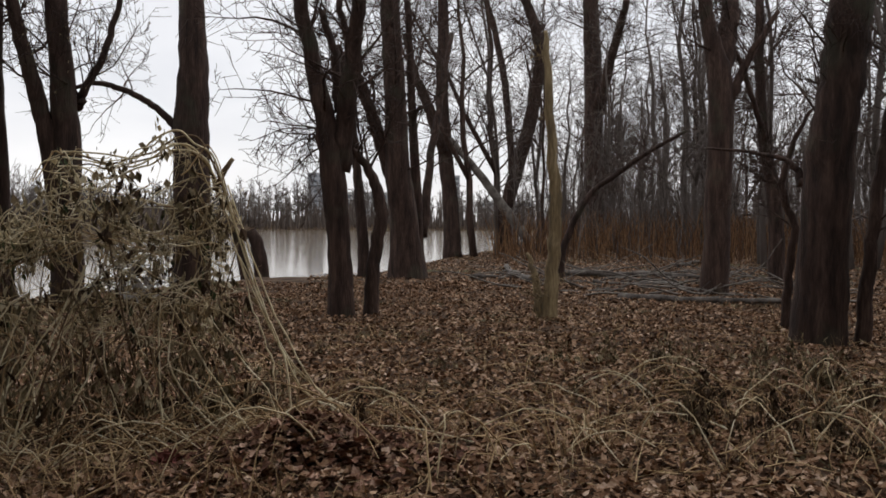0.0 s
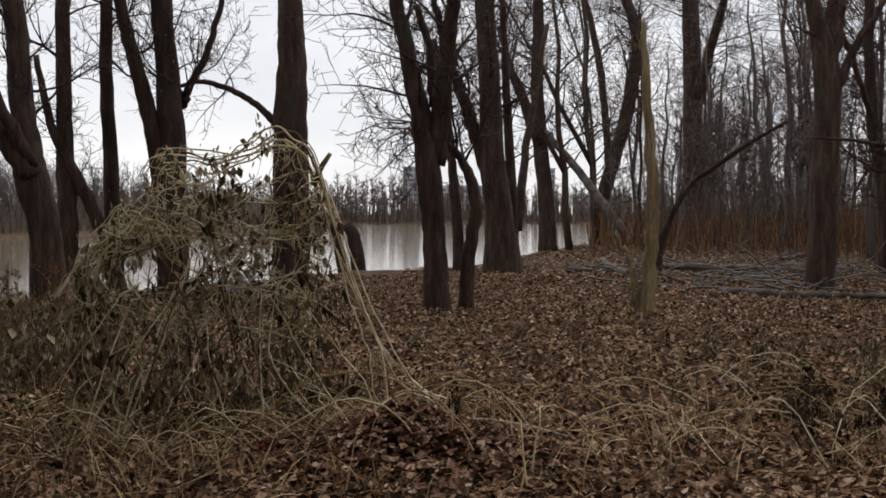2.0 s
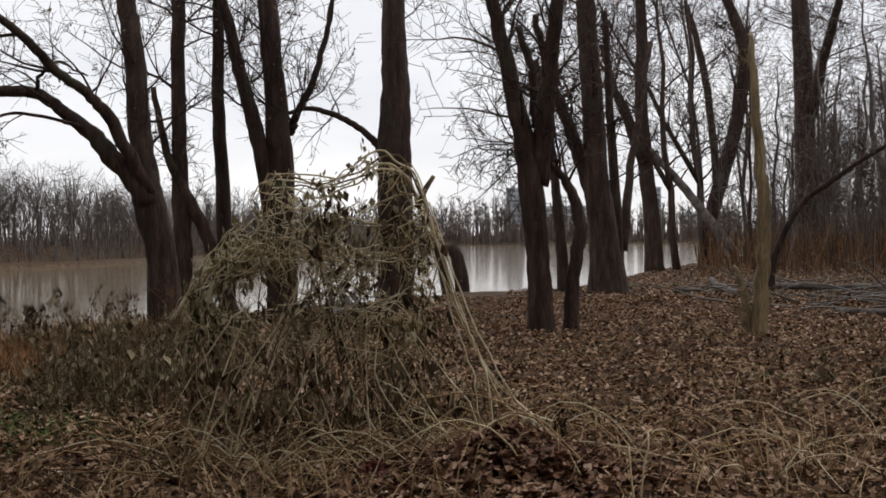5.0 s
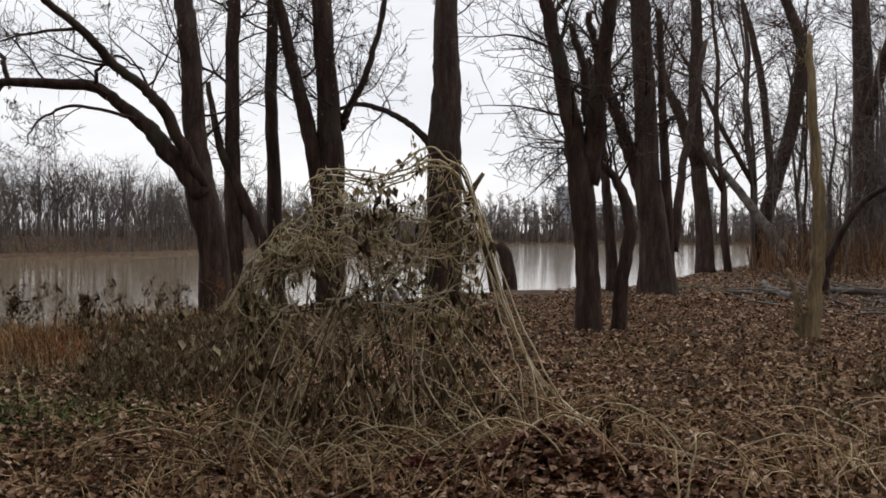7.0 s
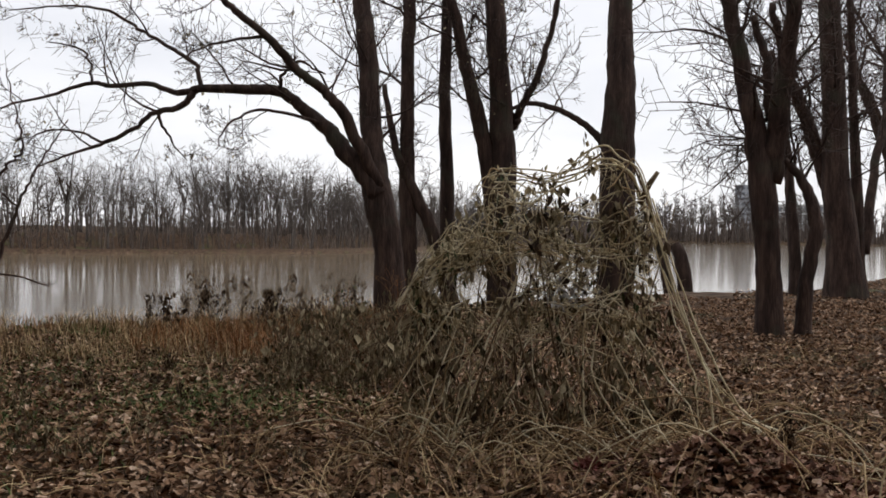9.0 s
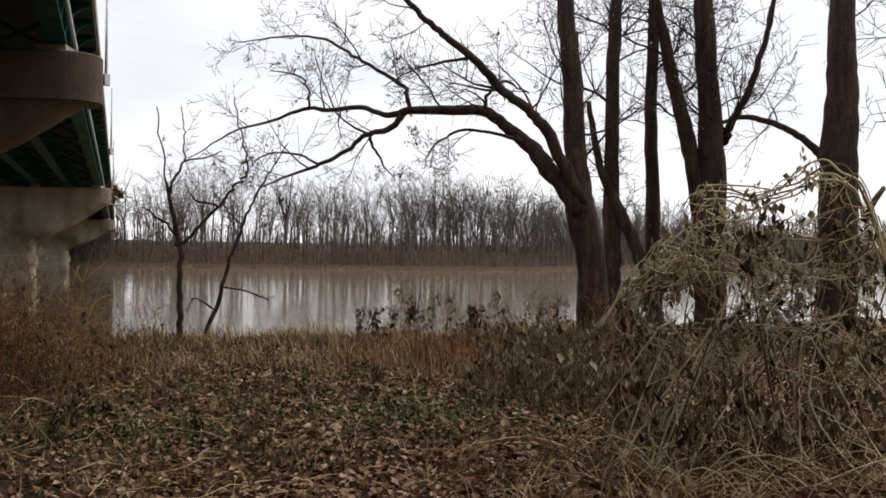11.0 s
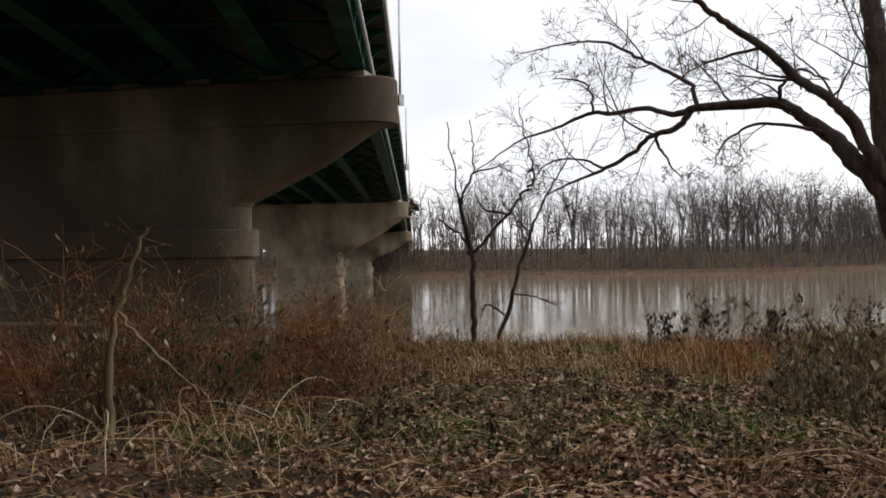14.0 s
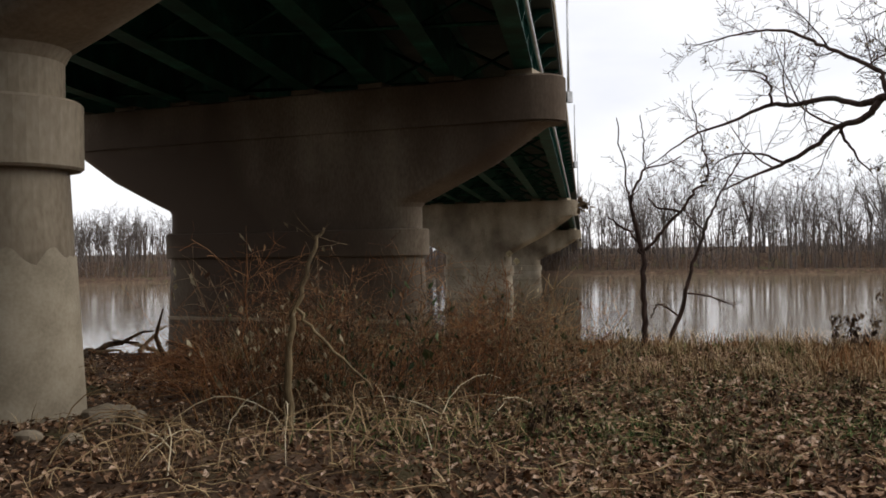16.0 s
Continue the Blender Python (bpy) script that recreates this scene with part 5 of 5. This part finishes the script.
        s.tube(line, np.linspace(0.006, 0.01, len(line)), 5, cap=False)
        part("arched_cane", s, WEED if k % 2 else VINE, top)
    stub = Shape()
    stub.tube([(0.5, 0.0, 1.82), (0.57, -0.01, 1.97), (0.63, -0.02, 2.06)], [0.02, 0.022, 0.016], 7)
    part("broken_stub", stub, WEED, top, "dark broken branch stub")
    # long stalks that spread from the canopy to the ground
    for rows in (((-0.3, 0.98), (-0.22, 0.56), (-0.14, 0.17)), ((0.09, 1.1), (0.11, 0.53), (0.13, 0.1)), ((0.18, 1.01), (0.44, 0.53), (0.71, 0.11)),
                 ((-0.04, 0.59), (0.14, 0.26), (0.38, 0.02)), ((0.53, 1.86), (0.77, 1.07), (1.07, 0.41), (1.29, 0.26)), ((0.55, 1.74), (0.74, 1.04), (0.83, 0.77), (0.88, 0.47)),
                 ((0.65, 1.35), (0.98, 0.65), (1.26, 0.29)), ((-0.39, 1.29), (-0.56, 0.83), (-0.8, 0.29)), ((-0.44, 1.13), (-0.74, 0.65), (-1.01, 0.23)),
                 ((-0.8, 0.98), (-0.95, 0.53), (-1.04, 0.14)), ((0.2, 1.01), (0.17, 0.53), (0.56, 0.05)), ((-0.32, 0.65), (-0.41, 0.41), (-0.59, 0.2))):
        for twin in range(2 if rows[0][1] > 1.2 else 1):
            s = Shape()
            off = rng.normal(0, 0.025) * twin
            pts = [(u + off * (1 + i) + rng.normal(0, 0.012), -0.15 - 0.12 * i, z) for i, (u, z) in enumerate(rows)]
            pts.append((pts[-1][0] + (pts[-1][0] - pts[-2][0]) * 0.25, pts[-1][1] - 0.06, 0.0))
            line = spline(pts, 5)
            line[1:-1, 0] += rng.normal(0, 0.006, len(line) - 2)
            r = rng.uniform(0.006, 0.009)
            s.tube(line, np.linspace(r * 0.8, r, len(line)), 5, cap=False)
            part("long_stalk", s, VINE, top, "long straight pale stalk")
    for k in range(40):
        s = Shape()
        u = rng.uniform(-1.1, 0.62)
        z, v = bottom(u) + rng.uniform(-0.45, 0.35), rng.normal(-0.05, 0.25)
        eu, ev, bow = u * 1.25 + rng.normal(0, 0.36), v - abs(rng.normal(0.1, 0.25)), rng.normal(0, 0.14)
        kink = rng.normal(0, 0.045, 9)
        pts = [(u + (eu - u) * t + bow * math.sin(t * math.pi) + kink[i], v + (ev - v) * t, z * (1 - t)) for i, t in enumerate(np.linspace(0, 1, 9))]
        s.tube(spline(pts, 2), np.linspace(0.0034, 0.006, 17) * rng.uniform(0.7, 1.2), 4, cap=False)
        part("hanging_stem", s, (STRAW, WEED, VINE)[k % 3], top)
    # withered leaves in bunches, most of them in the canopy
    for name, n, mat, size, low in (("withered_foliage", 150, DRYLEAF, 0.04, 0.0), ("dark_foliage", 60, SEEDHEAD, 0.042, 0.0), ("low_dark_foliage", 70, SEEDHEAD, 0.04, 1.0),
                                    ("low_brown_foliage", 190, DRYLEAF, 0.036, 1.0), ("green_foliage", 30, IVY, 0.034, 0.0), ("pale_foliage", 90, VINE, 0.03, 0.0)):
        s = Shape()
        for _ in range(n):
            u, v, z = start()
            if low:
                u, v, z = rng.uniform(-1.25, 0.85), rng.normal(0.1, 0.3), 0.1 + 0.95 * rng.random() ** 1.3
            for _ in range(int(rng.integers(3, 10))):
                q = size * rng.uniform(0.45, 1.3)
                at = (u + rng.normal(0, 0.05), v + rng.normal(0, 0.04), z + rng.normal(0, 0.06))
                s.leaf(at, (rng.normal(0, 0.3) * q, rng.normal(0, 0.3) * q, -q), (rng.normal(0, 0.34) * q, rng.normal(0, 0.34) * q, rng.normal(0, 0.2) * q), q * rng.uniform(0.1, 0.5))
        part(name, s, mat, top, smooth=False)
    # a pale grey bunch low in the middle of the drape
    s = Shape()
    for _ in range(60):
        q = rng.uniform(0.012, 0.028)
        s.leaf((rng.normal(-0.02, 0.09), rng.normal(-0.2, 0.04), rng.normal(1.15, 0.06)), tuple(rng.normal(0, 0.6, 3) * q), tuple(rng.normal(0, 0.5, 3) * q), q * 0.3)
    part("grey_foliage", s, GREYLEAF, top, "pale grey dried leaf bunch", smooth=False)
    # the shrub beneath
    for _ in range(16):
        s = Shape()
        u, v = rng.uniform(-1.0, 0.55), rng.normal(0.1, 0.2)
        line = wander(rng, (u, v, -0.08), (rng.normal(0, 0.2), rng.normal(0, 0.2), 1), max(crest(u) - 0.25, 0.4), 7, 0.1, 0.03)
        s.tube(line, np.linspace(0.012, 0.004, 8), 5, cap=False)
        twigs(s, rng, line, np.linspace(0.011, 0.004, 8), 0, 6, 0.35, 0.2, 0.0, 0.003)
        part("shrub_stem", s, WEED, top, "dark shrub stem under the vines")
    # canes sprawling on the ground round it
    for name, n, mat in (("ground_tangle", 90, STRAW), ("rust_ground_tangle", 70, RUST), ("pale_ground_tangle", 34, VINE)):
        s = Shape()
        for _ in range(n):
            u, v = rng.uniform(-1.5, 1.5), rng.uniform(-0.95, 0.15)
            a, ln = rng.normal(0, 0.6) + (math.pi if rng.random() < 0.5 else 0), rng.uniform(0.3, 1.1)
            rise = rng.uniform(0.02, 0.3)
            pts = [(u + math.cos(a) * ln * t, v + math.sin(a) * ln * t * 0.6, 0.03 + rise * math.sin(t * math.pi) + abs(rng.normal(0, 0.012))) for t in np.linspace(0, 1, 7)]
            s.tube(pts, np.linspace(0.0052, 0.003, 7), 4, cap=False)
        tagged(part(name, s, mat, top, "dry canes sprawling over leaf litter"), kind="stuff")


def build_brush_pile():
    rng = np.random.default_rng(170)
    for (x0, y0), (x1, y1), r in LOGS:
        top = Shape()
        n = 9
        ln = math.hypot(x1 - x0, y1 - y0)
        bow = rng.normal(0, 0.04) * ln
        pts = []
        for t in np.linspace(0, 1, n):
            x, y = x0 + (x1 - x0) * t - (y1 - y0) / ln * bow * math.sin(t * math.pi), y0 + (y1 - y0) * t + (x1 - x0) / ln * bow * math.sin(t * math.pi)
            pts.append((x, y, ground_z(x, y) + r * 0.7 + rng.normal(0, 0.02)))
        top.tube(pts, np.linspace(r, r * 0.6, n), 9, rough=0.25)
        twigs(top, rng, np.array(pts), np.linspace(r, r * 0.6, n), 0, 7, 0.9, 0.2, 0.02, 0.012)
        single("fallen_log", top, DEADWOOD, "grey weathered fallen log lying on leaf litter", "log", "brush pile")
    s = Shape()
    for _ in range(90):
        x, y = rng.uniform(1.5, 9), rng.uniform(19, 31)
        ln, a = rng.uniform(0.5, 2.4), rng.uniform(-0.5, 0.5) + (math.pi if rng.random() < 0.5 else 0)
        line = wander(rng, (x, y, ground_z(x, y) + 0.05), (math.cos(a), math.sin(a), rng.uniform(0, 0.35)), ln, 5, 0.12, -0.02)
        s.tube(line, np.linspace(0.03, 0.01, 6) * rng.uniform(0.5, 1.1), 4, cap=False)
    single("fallen_branches", s, DEADWOOD, "scattered grey fallen branches in the clearing", "branches", kind="stuff")


LOGS = (((3.4, 28.9), (7.5, 27.2), 0.11), ((2.5, 21.6), (4.3, 22.4), 0.055), ((3.7, 20.1), (6.9, 18.4), 0.075), ((5.3, 25.1), (6.1, 21.8), 0.08),
        ((2.2, 33.0), (2.5, 24.3), 0.11), ((3.9, 24.8), (6.0, 23.8), 0.07), ((0.8, 26.6), (2.5, 27.8), 0.07), ((8.6, 35.0), (11.5, 40.0), 0.09))
build_brush_pile()


def build_pier_foot():
    rng = np.random.default_rng(180)
    for x, y, r in ((-10.05, 1.05, 0.2), (-9.85, 1.35, 0.14), (-10.3, 1.3, 0.16), (-9.1, 0.35, 0.12), (-8.95, -0.1, 0.16), (-8.9, 0.7, 0.1)):
        bm = bmesh.new()
        bmesh.ops.create_icosphere(bm, subdivisions=2, radius=r)
        for v in bm.verts:
            v.co *= 1 + 0.45 * noise.noise(v.co * 4.5 + Vector((x, y, 0)))
            v.co.z *= 0.6
        me = bpy.data.meshes.new("rubble_stone")
        bm.to_mesh(me)
        bm.free()
        me.materials.append(CONCRETE)
        ob = new("rubble_stone", me)
        ob.matrix_world = pose(x, y, ground_z(x, y) + r * 0.3, 0, 0, rng.uniform(0, 360))
        tagged(ob, "broken tan concrete rubble at a pier foot", "stone", "rubble by the pier")
    s = Shape()
    for _ in range(14):
        x, y = rng.uniform(-17.4, -15.6), rng.uniform(1.4, 3.6)
        line = wander(rng, (x, y, ground_z(x, y) + 0.03), (rng.normal(0, 1), rng.normal(0, 1), rng.uniform(0, 0.9)), rng.uniform(0.4, 1.3), 5, 0.2, 0)
        s.tube(line, np.linspace(0.05, 0.015, 6), 5, cap=False)
    single("driftwood", s, WEED, "dark driftwood heap at the water's edge", "driftwood", kind="stuff")


build_pier_foot()


def build_repair_coat():
    """A paler mortar coat round the lower stem, its upper edge uneven."""
    ob = [o for o in scene.objects if o.name == "bridge_pier"][0]
    s = Shape()
    foot, c0, inset = -0.6, 2.5, 4.2
    rows = []
    for z in (-0.4, 0.3, 1.0, 1.62):
        d = c0 - z
        rows.append((z, inset - 0.02 - 0.0545 * d - 0.012, CAP_LENGTH - (inset - 0.02 - 0.0545 * d - 0.012), 0.64 + 0.0451 * d + 0.012))
    stadium(s, rows, n=41, cap=False)
    n = 82
    for k in range(n):
        x, y, z = s.v[-n + k]
        s.v[-n + k] = (x, y, z + 0.14 * noise.noise((k * 0.23, 2.0, 5.0)) + 0.05 * noise.noise((k * 0.9, 7.0, 5.0)))
    part("repair_coat", s, CONCRETE_PATCH, ob, "pale grey mortar repair coat")


build_repair_coat()
tree(28, (-8.29, 2.47), 73.4, [[(0.0, -0.03, 0.036), (0.0, 0.64, 0.034), (0.07, 1.14, 0.028), (0.23, 1.63, 0.02), (0.31, 1.83, 0.012)],
     [(0.07, 1.11, 0.016), (0.34, 0.78, 0.014), (0.78, 0.36, 0.01)]], "dead pale bush stem with a broken side shoot", limbs=14, reach=0.4, level=0,
     bark=SNAG, name="dead_bush", category="bush", group="bank brush", first=0.3, leafy=True, thin=0.003, sides=8)


nest = Shape()
nest_rng = np.random.default_rng(190)
for _ in range(46):
    q = nest_rng.normal(0, 0.05, 3)
    nest.leaf(q, tuple(nest_rng.normal(0, 0.03, 3)), tuple(nest_rng.normal(0, 0.02, 3)), 0.012)
single("leaf_cluster", nest, WEED, "dark clump of dead leaves caught on a twig", "leaves", at=(-12.93, 8.78, 2.33), smooth=False)


scrap = Shape()
for _ in range(34):
    q = nest_rng.normal(0, 0.045, 3) * (1, 1, 0.4)
    scrap.leaf(q + np.array((0, 0, 0.03)), tuple(nest_rng.normal(0, 0.03, 3)), tuple(nest_rng.normal(0, 0.022, 3)), 0.01)
single("red_scrap", scrap, RED_BERRY, "crumpled faded red scrap lying in leaf litter", "scrap", at=(-1.74, 6.01, ground_z(-1.74, 6.01) + 0.03), smooth=False)


def build_brambles():
    rng = np.random.default_rng(195)
    for group, yaw, dist, n in (("brambles in the clearing", (-25, -6), (6.6, 9.8), 46), ("brambles in the clearing", (-6, 12), (5.6, 7.5), 30), ("brambles under the bridge", (60, 84), (7.5, 9.8), 36)):
        xs, ys = field(rng, n, yaw, dist)
        for x, y in zip(xs, ys):
            s = Shape()
            a, ln, rise = rng.uniform(0, 2 * math.pi), rng.uniform(0.5, 1.5), rng.uniform(0.08, 0.4)
            pts = []
            for t in np.linspace(0, 1, 8):
                px, py = math.cos(a) * ln * (t - 0.5) + rng.normal(0, 0.02), math.sin(a) * ln * (t - 0.5) + rng.normal(0, 0.02)
                pts.append((px, py, rise * math.sin(t * math.pi) ** 0.8 + 0.01))
            s.tube(pts, np.linspace(0.0062, 0.0035, 8), 4, cap=False)
            single("bramble_cane", s, VINE if rng.random() < 0.35 else STRAW, "dry arching cane over fallen leaves", "cane", group, at=(x, y, ground_z(x, y)))


build_brambles()


# ---- far buildings ----
def block(x, y, w, d, z0, h, floors, bays, wall, label):
    top = thing("apartment_building", (x, y, z0), label, "building", "far town", turn=math.degrees(math.atan2(-x, y)))
    s = Shape()
    s.box((-w / 2, 0, 0), (w / 2, d, h))
    part("wall", s, wall, top, smooth=False)
    r = Shape()
    r.box((-w / 2 - 0.3, -0.3, h), (w / 2 + 0.3, d + 0.3, h + 0.8))
    part("roof", r, wall, top, smooth=False)
    for i in range(floors):
        for k in range(bays):
            q = Shape()
            cx, cz = -w / 2 + w * (k + 0.5) / bays, h * (i + 0.55) / floors
            q.box((cx - w / bays * 0.33, -0.12, cz - h / floors * 0.25), (cx + w / bays * 0.33, 0.1, cz + h / floors * 0.25))
            part("window", q, DARK_GLASS, top, smooth=False)


block(-92, 690, 11, 12, 0, 36, 10, 3, BLOCK_WALL, "tall grey apartment tower across the river")
block(8, 700, 8, 10, 0, 35, 10, 2, BLOCK_WALL, "slim grey tower across the river")
block(-52, 680, 34, 12, 0, 22, 4, 8, PALE_WALL, "long pale low building across the river")
block(48, 720, 40, 12, 0, 17, 4, 8, PALE_WALL, "pale distant building behind the woods")

build_vine_mound()
build_weeds()
build_shrubs()
build_litter()
